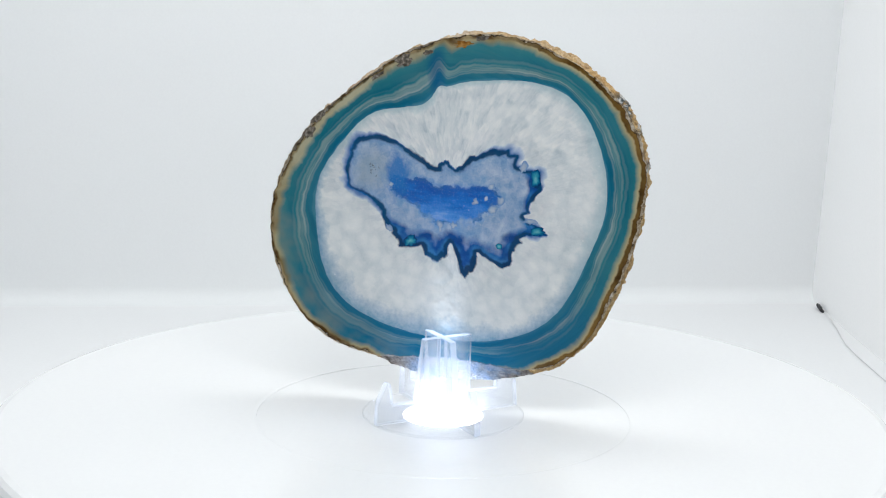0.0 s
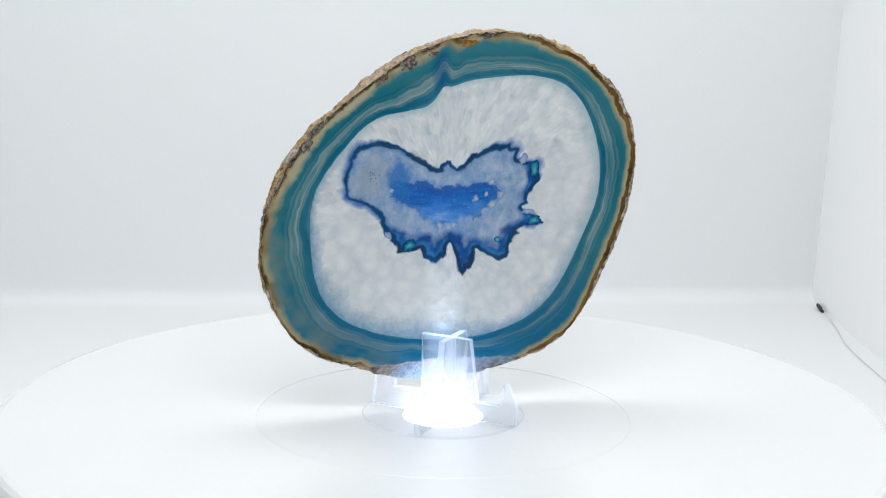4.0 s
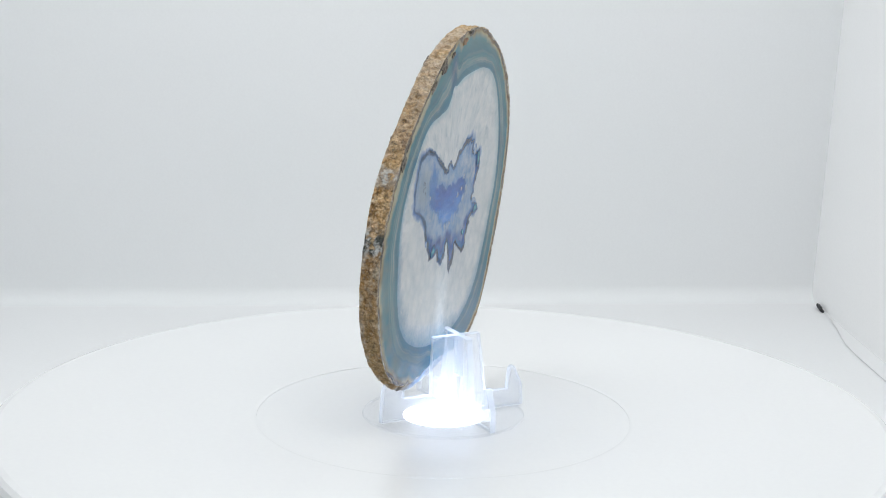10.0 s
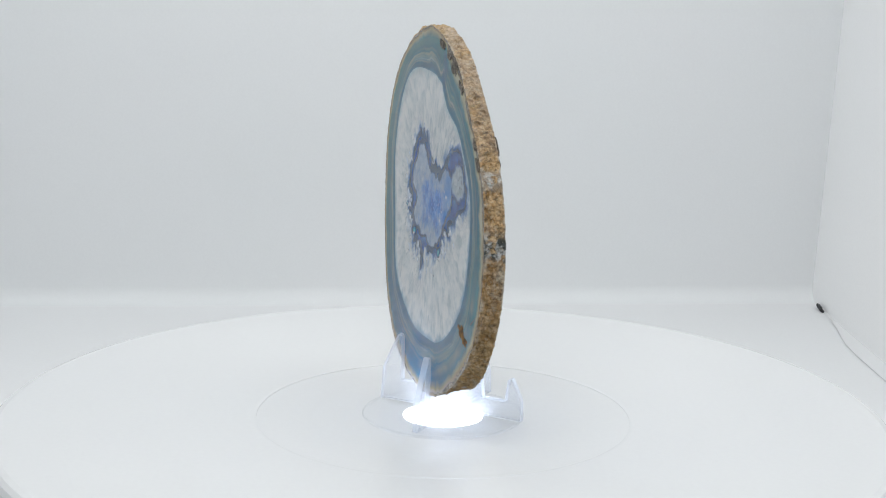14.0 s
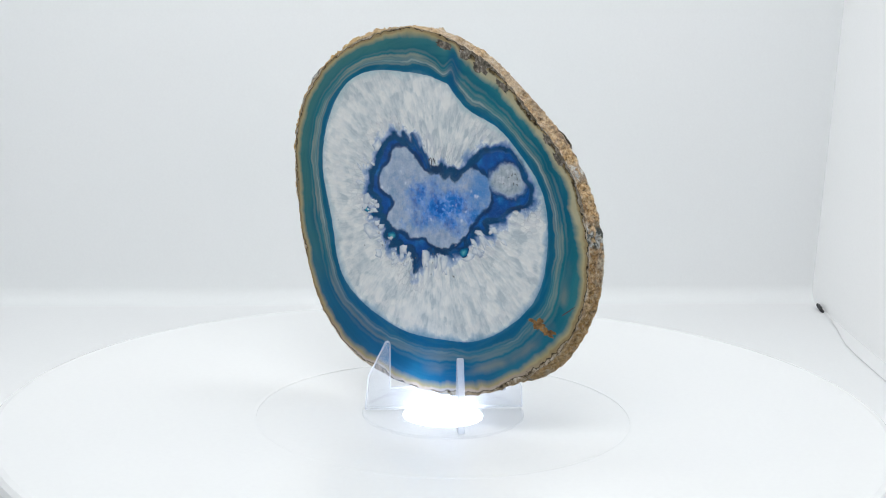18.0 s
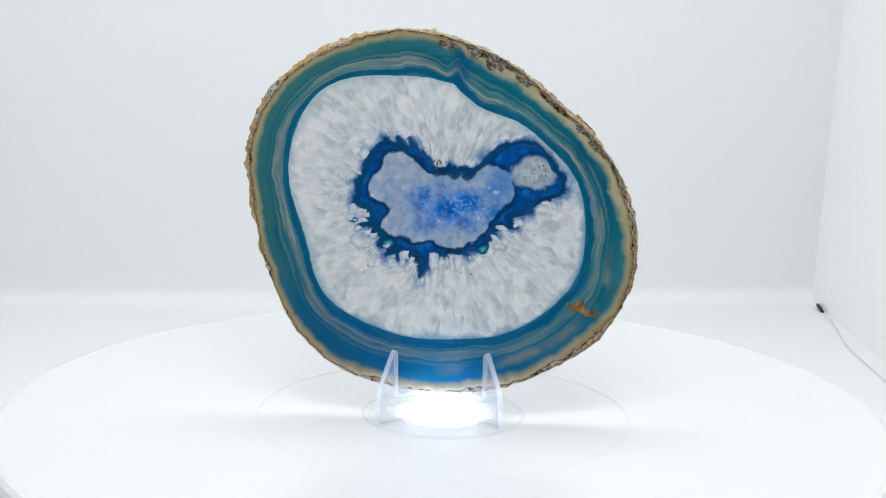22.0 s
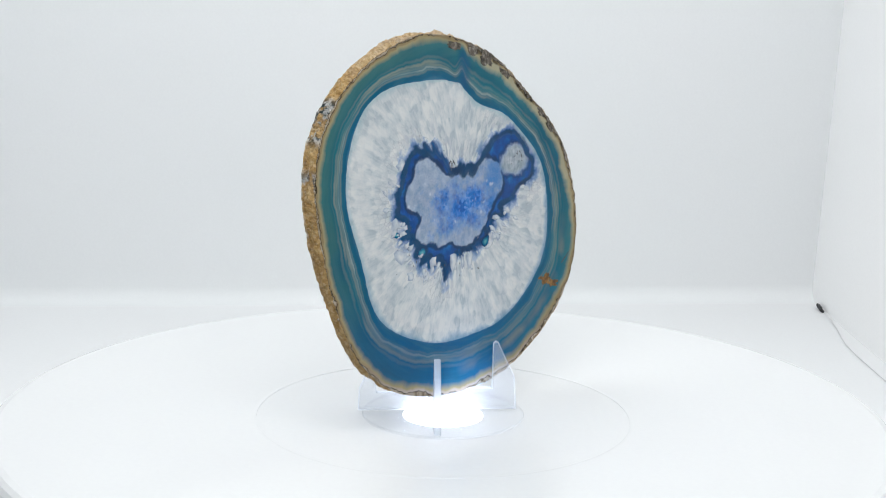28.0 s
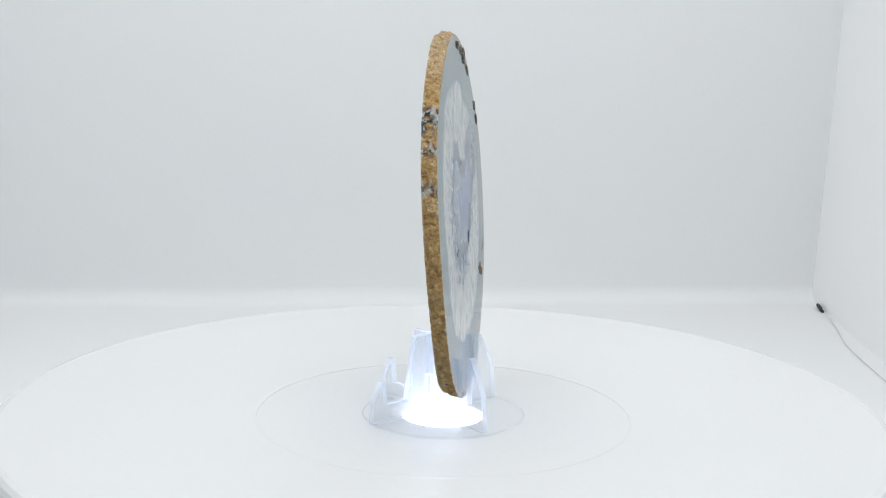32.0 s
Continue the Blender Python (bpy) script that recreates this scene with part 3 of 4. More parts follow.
off = t.math("ADD", t.math("ABSOLUTE", t.math("SUBTRACT", foot.outputs["Y"], 0.002)), t.span(t.noise(130, 4), 0.3, 0.7, -0.007, 0.007))
c = t.mix(t.span(off, 0.010, 0.024, 0.0, 0.9), c, t.ramp(t.noise(420, 6, 0.7), [(0.38, (0.10, 0.075, 0.055)), (0.5, (0.36, 0.29, 0.24)), (0.62, (0.66, 0.62, 0.58))]))
t.end(t.blend(0.75, t.shader("ShaderNodeBsdfPrincipled", c, t.bump(t.noise(500, 5), 0.6, 0.0006), Roughness=0.5),
              t.shader("ShaderNodeBsdfTranslucent", c)))
M_ROCK, t = material("grey_speckled_rock")
c = t.ramp(t.noise(900, 5, 0.7), [(0.40, (0.02, 0.018, 0.014)), (0.50, (0.09, 0.075, 0.055)), (0.60, (0.22, 0.19, 0.16)), (0.72, (0.46, 0.45, 0.44))])
t.end(t.shader("ShaderNodeBsdfPrincipled", c, t.bump(t.noise(800, 5), 0.8, 0.0006), Roughness=0.8))
M_POCKET, t = material("teal_pocket")
c = t.ramp(t.math("ADD", t.attr("middle"), t.span(t.noise(420, 4), 0.3, 0.7, -0.25, 0.25)), [(0.08, (0.001, 0.045, 0.16)), (0.35, (0.004, 0.16, 0.36)), (0.65, (0.04, 0.36, 0.50)), (1.0, (0.16, 0.55, 0.62))])
polished_stone(t, c, t.bump(t.noise(600, 4), 0.2, 0.0003), 0.45, 0.08)
M_CRYSTAL, t = material("pale_quartz_tip")
c = t.ramp(t.math("ADD", t.math("MULTIPLY", t.attr("middle"), 0.5), t.span(t.noise(380, 4), 0.3, 0.7, -0.15, 0.35)), [(0.05, (0.42, 0.50, 0.63)), (0.3, (0.62, 0.69, 0.77)), (0.55, (0.80, 0.84, 0.88)), (0.80, (0.94, 0.95, 0.96))])
polished_stone(t, c, t.bump(t.noise(600, 4), 0.3, 0.0003), 0.4, 0.08)
M_GLASSY, t = material("blue_grey_crystal_tip")
c = t.ramp(t.math("ADD", t.attr("middle"), t.span(t.noise(500, 4), 0.3, 0.7, -0.3, 0.3)), [(0.1, (0.20, 0.35, 0.62)), (0.5, (0.36, 0.47, 0.64)), (1.0, (0.55, 0.62, 0.72))])
polished_stone(t, c, t.bump(t.noise(600, 4), 0.3, 0.0003), 0.4, 0.08)
M_CRACK, t = material("dark_crack")
t.end(t.shader("ShaderNodeBsdfPrincipled", t.mix(t.noise(900), (0.01, 0.012, 0.02), (0.08, 0.09, 0.12)), Roughness=0.4))
M_STAIN, t = material("brown_iron_stain")
c = t.ramp(t.noise(520, 5, 0.65), [(0.36, (0.045, 0.022, 0.005)), (0.5, (0.15, 0.075, 0.018)), (0.64, (0.30, 0.17, 0.055))])
t.end(t.shader("ShaderNodeBsdfPrincipled", c, t.bump(t.noise(900), 0.5, 0.0003), Roughness=0.8))

M_AMBER, t = material("amber_iron_stain")
c = t.ramp(t.noise(380, 5, 0.65), [(0.36, (0.12, 0.05, 0.01)), (0.5, (0.34, 0.15, 0.03)), (0.64, (0.52, 0.30, 0.10))])
polished_stone(t, c, t.bump(t.noise(700, 4), 0.3, 0.0003), 0.4, 0.1)

# ---- building blocks ----
def mesh_of(name, verts, faces, mats, index=None, smooth=True, attributes=()):
    me = bpy.data.meshes.new(name)
    me.from_pydata([tuple(v) for v in verts], [], faces)
    for m in mats:
        me.materials.append(m)
    if index is not None:
        me.polygons.foreach_set("material_index", index)
    me.polygons.foreach_set("use_smooth", [smooth] * len(me.polygons))
    for key, values in attributes:
        flat = np.asarray(values, dtype=np.float32)
        kind = "FLOAT_VECTOR" if flat.ndim == 2 else "FLOAT"
        me.attributes.new(key, kind, "POINT").data.foreach_set("vector" if flat.ndim == 2 else "value", flat.ravel())
    me.update()
    return me


def part(name, me, parent, label=""):
    ob = new(name, me)
    ob.parent = parent
    return tagged(ob, label)


def lathe(profile, n=192):
    """Vertices and faces of a profile of (radius, height) turned round z; closed where the radius is 0."""
    verts, faces, rings = [], [], []
    for r, z in profile:
        if r == 0:
            rings.append([len(verts)])
            verts.append((0, 0, z))
        else:
            rings.append(list(range(len(verts), len(verts) + n)))
            verts += [(r * math.cos(2 * math.pi * k / n), r * math.sin(2 * math.pi * k / n), z) for k in range(n)]
    for a, b in zip(rings, rings[1:]):
        for k in range(n):
            j = (k + 1) % n
            if len(a) == 1:
                faces.append((a[0], b[k], b[j]))
            elif len(b) == 1:
                faces.append((a[k], b[0], a[j]))
            else:
                faces.append((a[k], b[k], b[j], a[j]))
    return verts, faces


# ---- the photo tent ----
FLOOR = -0.045
CORNER = Vector((0.195, 0.354, FLOOR))
LEFT, NEAR = Vector((-0.9948, -0.1014, 0)), Vector((0.1014, -0.9948, 0))
WIDE, DEEP_IN, ROOF, WALL = 0.54, 1.16, 0.53, 0.006


def place_in(a, b, h):
    return CORNER + LEFT * a + NEAR * b + Vector((0, 0, h))


def slab(name, corners, label, mat):
    """A panel of the tent: a quadrilateral given inside face first, thickened outwards."""
    bm = bmesh.new()
    q = [Vector(c) for c in corners]
    n = (q[1] - q[0]).cross(q[3] - q[0]).normalized()
    inner, outer = [bm.verts.new(c) for c in q], [bm.verts.new(c - n * WALL) for c in q]
    bm.faces.new(inner)
    bm.faces.new(outer[::-1])
    for k in range(4):
        bm.faces.new((inner[k], outer[k], outer[(k + 1) % 4], inner[(k + 1) % 4]))
    me = bpy.data.meshes.new(name)
    bm.to_mesh(me)
    bm.free()
    me.materials.append(mat)
    return tagged(new(name, me), label, kind="structure")


def sweep_panel():
    """The tent's back: a wall that bends softly into the floor."""
    R, verts, faces = 0.009, [], []
    line = [(0.10, 0.0), (0.03, 0.0)]
    line += [(R - R * math.sin(a), R - R * math.cos(a)) for a in [math.pi / 2 * k / 12 for k in range(13)]]
    line += [(0.0, h) for h in (0.06, 0.12, 0.2, 0.3, 0.4, ROOF)]
    for a in (-0.030, WIDE + 0.020):
        verts += [place_in(a, b, h) for b, h in line]
    back = [(b - WALL if h > 0.001 else b, h - (WALL if h < R else 0)) for b, h in line]
    for a in (-0.030, WIDE + 0.020):
        verts += [place_in(a, b, h) for b, h in back]
    k = len(line)
    for i in range(k - 1):
        faces.append((i, i + 1, k + i + 1, k + i))
        faces.append((2 * k + i, 3 * k + i, 3 * k + i + 1, 2 * k + i + 1))
    return tagged(new("wall_back", mesh_of("wall_back", verts, faces, [M_TENT, M_FLOOR], [1 if f[0] % k < 4 else 0 for f in faces])),
                  "white fabric back wall curving softly into the tent floor", kind="structure")


sweep_panel()
slab("floor", [place_in(0, 0.10, 0), place_in(WIDE, 0.10, 0), place_in(WIDE, DEEP_IN, 0), place_in(0, DEEP_IN, 0)],
     "matt white floor sheet of the photo tent", M_FLOOR)
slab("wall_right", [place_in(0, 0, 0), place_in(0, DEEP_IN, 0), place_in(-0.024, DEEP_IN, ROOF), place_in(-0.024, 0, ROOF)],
     "white fabric side wall of the photo tent", M_TENT_LIT)
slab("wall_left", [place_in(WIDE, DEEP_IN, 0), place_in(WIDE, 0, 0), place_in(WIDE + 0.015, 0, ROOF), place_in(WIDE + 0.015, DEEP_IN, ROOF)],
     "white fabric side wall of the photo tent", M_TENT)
slab("wall_front", [place_in(0, DEEP_IN, 0), place_in(WIDE, DEEP_IN, 0), place_in(WIDE + 0.015, DEEP_IN, ROOF), place_in(-0.024, DEEP_IN, ROOF)],
     "dim grey room wall before the open front of the tent", M_ROOM)
slab("ceiling", [place_in(-0.026, 0, ROOF), place_in(-0.026, DEEP_IN, ROOF), place_in(WIDE + 0.02, DEEP_IN, ROOF), place_in(WIDE + 0.02, 0, ROOF)],
     "white fabric roof of the photo tent", M_TENT)


# ---- the turntable ----
PLATTER_R, GROOVE_R, LED_R = 0.1528, 0.0633, 0.0131
table_base = tagged(new("turntable_base"), "grey plastic turntable base standing on the tent floor", "turntable")
table_base.location = (0, 0, FLOOR)
v, f = lathe([(0, 0.0), (0.128, 0.0), (0.130, 0.002), (0.130, 0.024), (0.126, 0.026), (0, 0.026)], 96)
part("housing", mesh_of("housing", v, f, [M_BASE]), table_base)
v, f = lathe([(0, 0.026), (0.030, 0.026), (0.030, 0.0285), (0, 0.0285)], 64)
part("spindle", mesh_of("spindle", v, f, [M_BASE]), table_base)

platter = tagged(new("platter"), "round glossy white platter with a thin ring groove", "turntable platter")
v, f = lathe([(GROOVE_R, -0.0165), (PLATTER_R - 0.004, -0.0165), (PLATTER_R, -0.0125), (PLATTER_R, -0.004), (PLATTER_R - 0.0006, -0.0018),
              (PLATTER_R - 0.002, -0.0005), (PLATTER_R - 0.004, 0), (GROOVE_R + 0.0012, 0), (GROOVE_R + 0.0005, -0.00005), (GROOVE_R, -0.00014),
              (GROOVE_R, -0.0165)], 256)
part("outer_plate", mesh_of("outer_plate", v, f, [M_PLATTER], smooth=False), platter, "wide white outer ring")
v, f = lathe([(0, -0.0165), (GROOVE_R - 0.00001, -0.0165), (GROOVE_R - 0.00001, -0.00025), (GROOVE_R - 0.010, -0.0001),
              (GROOVE_R - 0.020, 0), (LED_R + 0.0006, 0), (LED_R + 0.0004, -0.0004), (LED_R + 0.0004, -0.003), (0, -0.003)], 256)
part("inner_plate", mesh_of("inner_plate", v, f, [M_PLATTER], smooth=False), platter, "white centre plate round the lamp")

led = tagged(new("led_lamp"), "round bright white lamp set flush in the platter", "lamp")
led.location = (0, 0, -0.003)
v, f = lathe([(0, 0.0), (LED_R, 0.0), (LED_R, 0.0026), (LED_R - 0.0003, 0.0029), (0, 0.0029)], 96)
part("lens", mesh_of("lens", v, f, [M_LED], smooth=False), led, "glowing white lens")
for x, y, turn in ((-0.0098, -0.0042, -52), (-0.0064, -0.0066, -66), (0.0046, -0.0066, 62), (0.0082, -0.0046, 48)):
    bm = bmesh.new()
    bmesh.ops.create_cube(bm, size=1, matrix=pose(x, y, 0.00296, 0, 0, turn) @ Matrix.Diagonal((0.0052, 0.0005, 0.0001, 1)))
    me = bpy.data.meshes.new("slot")
    bm.to_mesh(me)
    bm.free()
    me.materials.append(M_SLOT)
    part("slot", me, led, "thin dark slot")

DISC_H = 0.0012
clear_disc = tagged(new("clear_disc"), "thin clear acrylic disc lying over the lamp", "disc")
v, f = lathe([(0, 0.0001), (0.0272, 0.0001), (0.0275, 0.0004), (0.0275, DISC_H - 0.0003), (0.0272, DISC_H), (0, DISC_H)], 128)
part("disc", mesh_of("disc", v, f, [M_DISC, M_DISC_RIM], [1 if min(math.hypot(*v[k][:2]) for k in q) > 0.02 else 0 for q in f], smooth=False), clear_disc)


# ---- the easel ----
def plate_mesh(name, outline, thick, slot):
    """A flat acrylic plate cut to an outline of (along, up), with a half slot for the plate that it crosses."""
    bm = bmesh.new()
    rows = [[bm.verts.new((s, y, z)) for s, z in outline] for y in (-thick / 2, thick / 2)]
    bm.faces.new(rows[0])
    bm.faces.new(rows[1][::-1])
    k = len(outline)
    for i in range(k):
        bm.faces.new((rows[0][(i + 1) % k], rows[0][i], rows[1][i], rows[1][(i + 1) % k])).material_index = 1
    bmesh.ops.recalc_face_normals(bm, faces=bm.faces)
    sharp = [e for e in bm.edges if len(e.link_faces) == 2 and e.calc_face_angle(0) > 0.6]
    bmesh.ops.bevel(bm, geom=sharp, offset=0.00022, segments=1, affect="EDGES", material=1)
    me = bpy.data.meshes.new(name)
    bm.to_mesh(me)
    bm.free()
    me.materials.append(M_ACRYLIC)
    me.materials.append(M_ACRYLIC_EDGE)
    return me


MM = 0.001
HALF = 1.15
TOP = 27.6
# along the plate (front negative) and up, in mm; one plate is slotted from above, the other from below
front = [(-29.3, 0.0), (-28.4, 11.5), (-22.6, 23.6), (-21.6, 23.9), (-20.9, 23.0), (-20.7, 7.6), (-10.6, 7.6), (-10.6, TOP)]
back = [(7.4, TOP), (10.4, 6.4), (18.6, 6.2), (19.6, 13.6), (20.6, 14.4), (21.4, 14.2), (24.6, 7.4), (24.9, 0.0)]
under = front + back + [(HALF, 0.0), (HALF, 13.0), (-HALF, 13.0), (-HALF, 0.0)]
over = front + [(-HALF, TOP), (-HALF, 13.2), (HALF, 13.2), (HALF, TOP)] + back
easel = tagged(new("display_easel"), "clear acrylic easel of two crossed slotted plates", "display stand")
EASEL = pose(0.0049, 0.0007, DISC_H)
for outline, turn, name in ((under, 45, "plate"), (over, -45, "plate")):
    ob = part(name, plate_mesh(name, [(s * MM, z * MM) for s, z in outline], 2.2 * MM, None), easel, "clear plate with glowing sawn edges")
    ob.matrix_basis = pose(0, 0, 0, 0, 0, turn)


# ---- the agate slice ----
# Outlines as waves round the centre, in mm: mean radius, then cosine and sine of 1, 2, 3 ... turns.
OUT_A = [60.55, 3.48, -2.53, 4.21, 4.95, -1.30, -1.85, -1.48, 1.00, 0.02, 1.35, 0.31, 0.23, 0.06, -0.07, -0.05, -0.05, -0.07, -0.18]
OUT_B = [61.49, 4.45, -4.27, 2.39, 4.43, -1.52, -0.50, -0.47, 0.82, -0.24, 0.49, -0.17, 0.22, 0.05, 0.18, -0.18, -0.20, 0.05, 0.01]
IN_A = [47.54, 4.54, -4.03, 3.33, 4.18, -1.19, 0.92, -1.48, 0.35, 0.18, 0.38, -0.01, -0.01, -0.08, -0.09, 0.54, -0.18, 0.04, 0.24]
IN_B = [46.08, 4.72, -2.91, 3.28, 4.19, -1.69, 0.64, -1.13, 0.32, -0.38, 0.46, -0.38, 0.25, -0.09, -0.00, 0.26, -0.05, 0.29, 0.37]
CORE_A = [23.89, 0.59, -0.64, 7.76, -2.26, -0.39, 3.77, -1.54, -1.64, 0.64, 1.08, -1.07, -0.63, 0.38, -0.19, 0.43, 0.27, -0.21,
          0.82, 0.16, -0.40, -0.15, -0.53, -0.76, -0.74, -0.36, 0.21, -0.09, 0.21, -0.08, 0.10, -0.09, -0.29]
CORE_B = [22.95, -0.17, 0.90, 7.80, -1.86, -1.95, 5.65, -1.06, -1.64, 0.22, 1.62, -0.58, -1.07, 0.27, -0.08, 0.30, 0.54, -0.10,
          0.65, 0.37, -0.32, 0.05, 0.28, -0.33, -0.18, 0.31, 0.35, -0.19, 0.18, -0.06, -0.28, -0.07, -0.24]
CENTRE, THICK, N = 0.0645, 0.00565, 1080
PHI = np.linspace(-np.pi, np.pi, N, endpoint=False)


def wave(terms):
    r = np.full(N, terms[0])
    for k in range(1, (len(terms) + 1) // 2):
        r = r + terms[2 * k - 1] * np.cos(k * PHI) + terms[2 * k] * np.sin(k * PHI)
    return r * MM


def ragged(scale, size, seed, octaves=3):
    """A rough line round the slice, in metres."""
    return size * np.array([noise.fractal((scale * math.cos(a), scale * math.sin(a), seed), 0.6, 2.0, octaves) for a in PHI])


def crystals(teeth, seed, size):
    """Pointed crystals along the core's edge: given ones as (degrees, mm outwards, half width), and small random ones, larger below."""
    rng, turn = random.Random(seed), np.degrees(PHI)
    r = np.zeros(N)
    spikes = list(teeth)
    a = -180.0
    while a < 180:
        w = rng.uniform(3.0, 7.5)
        down = 1.0 if -170 < a < 20 else 0.85
        spikes.append((a, rng.uniform(-1.1, 1.0) * size * down, w))
        a += w * rng.uniform(1.0, 1.6)
    for at, height, w in spikes:
        d = np.abs((turn - at + 180) % 360 - 180)
        # blunt where quartz cuts in, pointed where the dye runs out
        shape = np.clip(1 - d / w, 0, 1) ** 1.2 if height > 0 else np.sqrt(np.clip(1 - (d / w) ** 2, 0, 1))
        r = r + height * MM * shape
    return r


OUT = [wave(OUT_A) + ragged(22, 0.0004, 3.1, 5), wave(OUT_B) + ragged(22, 0.0004, 5.3, 5) - 0.0011 * np.clip(1.4 * np.cos(PHI - 0.25), 0, 1)]
IN = [wave(IN_A) + ragged(16, 0.00015, 7.7, 2), wave(IN_B) + ragged(16, 0.00015, 9.2, 2)]
# the larger crystals that cut into the core (below 0) and points of dye that run out between them
TEETH_A = [(-84, -4.5, 5.5), (-76, 4.8, 4), (-54, -2.4, 5), (-47, 1.8, 4), (-20, -2.5, 4), (-13.5, 4.2, 4), (-6.2, -3.5, 3.5), (12.3, 1.8, 4),
           (22, 3.2, 5), (36, 1.2, 4), (43, 1.5, 4), (55, -1.4, 5), (98, 1.0, 6), (108, -0.9, 5), (126, -1.4, 5), (175, 1.8, 4),
           (-146, 1.2, 4), (-120, -1.0, 4), (-113, 1.0, 3)]
TEETH_B = [(0, 3.2, 6), (-14.5, 4.6, 4), (-22, 3.4, 4), (-32, 2.5, 4), (-41, 3.8, 4), (-49, 1.0, 3), (-63, 1.6, 4), (-70.6, 3.8, 3), (-79, -3.2, 4),
           (-90, 1.6, 5), (-163.5, 4.2, 4), (-173, -2.0, 4), (178, -2.6, 4), (132.5, 2.4, 3), (125, -3.0, 5), (46, 2.2, 3), (53, 3.0, 2.5),
           (60, 3.8, 3), (66, 2.2, 3), (72, -2.0, 3), (92.7, 1.8, 5), (105, -1.0, 4)]
DEG = np.degrees(PHI)
OUT[1] = OUT[1] + 0.0010 * np.exp(-((DEG + 90) / 38) ** 2)
OUT = [o + 0.0006 * np.exp(-((DEG + 48) / 26) ** 2) for o in OUT]
# a step in the quartz under the fold of the bands
IN[0] = IN[0] + 0.0016 * np.exp(-((DEG - 94) / 3.0) ** 2) - 0.0010 * np.exp(-((DEG - 103) / 6.0) ** 2)
IN[1] = IN[1] + 0.0010 * np.exp(-((DEG - 92) / 3.0) ** 2)
CORE = [wave(CORE_A) + ragged(9, 0.0005, 1.4, 5) + crystals(TEETH_A, 5, 1.1), wave(CORE_B) + ragged(9, 0.0006, 2.6, 5) + crystals(TEETH_B, 9, 0.9)]
WEDGE = 0.014


def face_x(side, y):
    """Where a face of the slice lies: the saw cut it thinner towards +y."""
    return side * (WEDGE * y - THICK)





# Within the core: the blue heart on one face, the pale veil on the other, round centres of their own.
HEART_A = [10.38, 0.17, 0.34, 4.94, -0.63, 0.54, 1.84, 0.86, -0.85, 0.40, 1.45, 0.02, -0.31, 0.16, 0.56, -0.63, 0.15, 0.11, 0.53, -0.12, -0.03]
VEIL_B = [17.69, 0.07, -1.51, 5.52, 0.73, -0.92, 2.54, -0.50, -0.59, -0.96, 1.05, -0.39, -0.54, 0.33, -0.04, -0.14, 0.19, 0.07, 0.28, 0.30, 0.66,
          -0.17, 0.16, 0.39, 0.05]
ZONES = ((HEART_A, -0.41, 64.57), (VEIL_B, 2.54, 66.32))


def ring_line(r, cy=0.0, cz=CENTRE * 1000):
    """A closed line round a centre, in mm, from its radii at even turns."""
    a = np.linspace(-np.pi, np.pi, len(r), endpoint=False)
    return np.stack([cy + r * np.cos(a), cz + r * np.sin(a)], 1)


def reach_of(terms, a):
    reach = np.full(len(a), terms[0])
    for k in range(1, (len(terms) + 1) // 2):
        reach = reach + terms[2 * k - 1] * np.cos(k * a) + terms[2 * k] * np.sin(k * a)
    return reach


def apart(y, z, line):
    """Least distance, in mm, of points from a line."""
    out = np.empty(len(y))
    for k in range(0, len(y), 360):
        out[k:k + 360] = np.sqrt(((y[k:k + 360, None] - line[None, :, 0]) ** 2 + (z[k:k + 360, None] - line[None, :, 1]) ** 2).min(1))
    return out


CORE_LINE = [ring_line(c * 1000) for c in CORE]
ZONE_LINE = [ring_line(reach_of(terms, np.linspace(-np.pi, np.pi, 720, endpoint=False)), cy, cz) for terms, cy, cz in ZONES]


def zone_at(side, r):
    """How far, in mm, points of the ring r lie inside the zone of that face."""
    terms, cy, cz = ZONES[side]
    y, z = r * np.cos(PHI) * 1000, (CENTRE + r * np.sin(PHI)) * 1000
    inside = reach_of(terms, np.arctan2(z - cz, y - cy)) > np.hypot(y - cy, z - cz)
    return apart(y, z, ZONE_LINE[side]) * np.where(inside, 1, -1)


def core_at(side, r):
    """Distance, in mm, of points of the ring r from the core's edge."""
    return apart(r * np.cos(PHI) * 1000, (CENTRE + r * np.sin(PHI)) * 1000, CORE_LINE[side])


def annulus(name, inner, outer, rings, mat, values):
    """Both faces of one layer of the slice, between two lines; values(side, r, k) gives its attributes at ring k."""
    verts, faces, got = [], [], {}
    for side in (0, 1):
        start = len(verts)
        for k in range(rings + 1):
            w = k / rings
            r = inner[side] * (1 - w) + outer[side] * w
            verts += [(face_x(side, y), y, z) for y, z in zip(r * np.cos(PHI), CENTRE + r * np.sin(PHI))]
            for key, value in values(side, r, w).items():
                got.setdefault(key, []).append(value)
            got.setdefault("side", []).append(np.full(N, float(side)))
            got.setdefault("polar", []).append(np.stack([np.cos(PHI) * 2.2, np.sin(PHI) * 2.2, r * 33 + side * 7], 1))
        for k in range(rings):
            a, b = start + k * N, start + (k + 1) * N
            for i in range(N):
                j = (i + 1) % N
                q = (a + i, b + i, b + j, a + j)
                faces.append(q if side == 0 else q[::-1])
    return mesh_of(name, verts, faces, [mat], attributes=[(key, np.concatenate(vs)) for key, vs in got.items()])


# the bands make a sharp fold at the top
FOLD = 0.16 * np.exp(-((np.degrees(PHI) - 93.5) / 2.2) ** 2) - 0.12 * np.exp(-((np.degrees(PHI) - 88.5) / 2.5) ** 2)

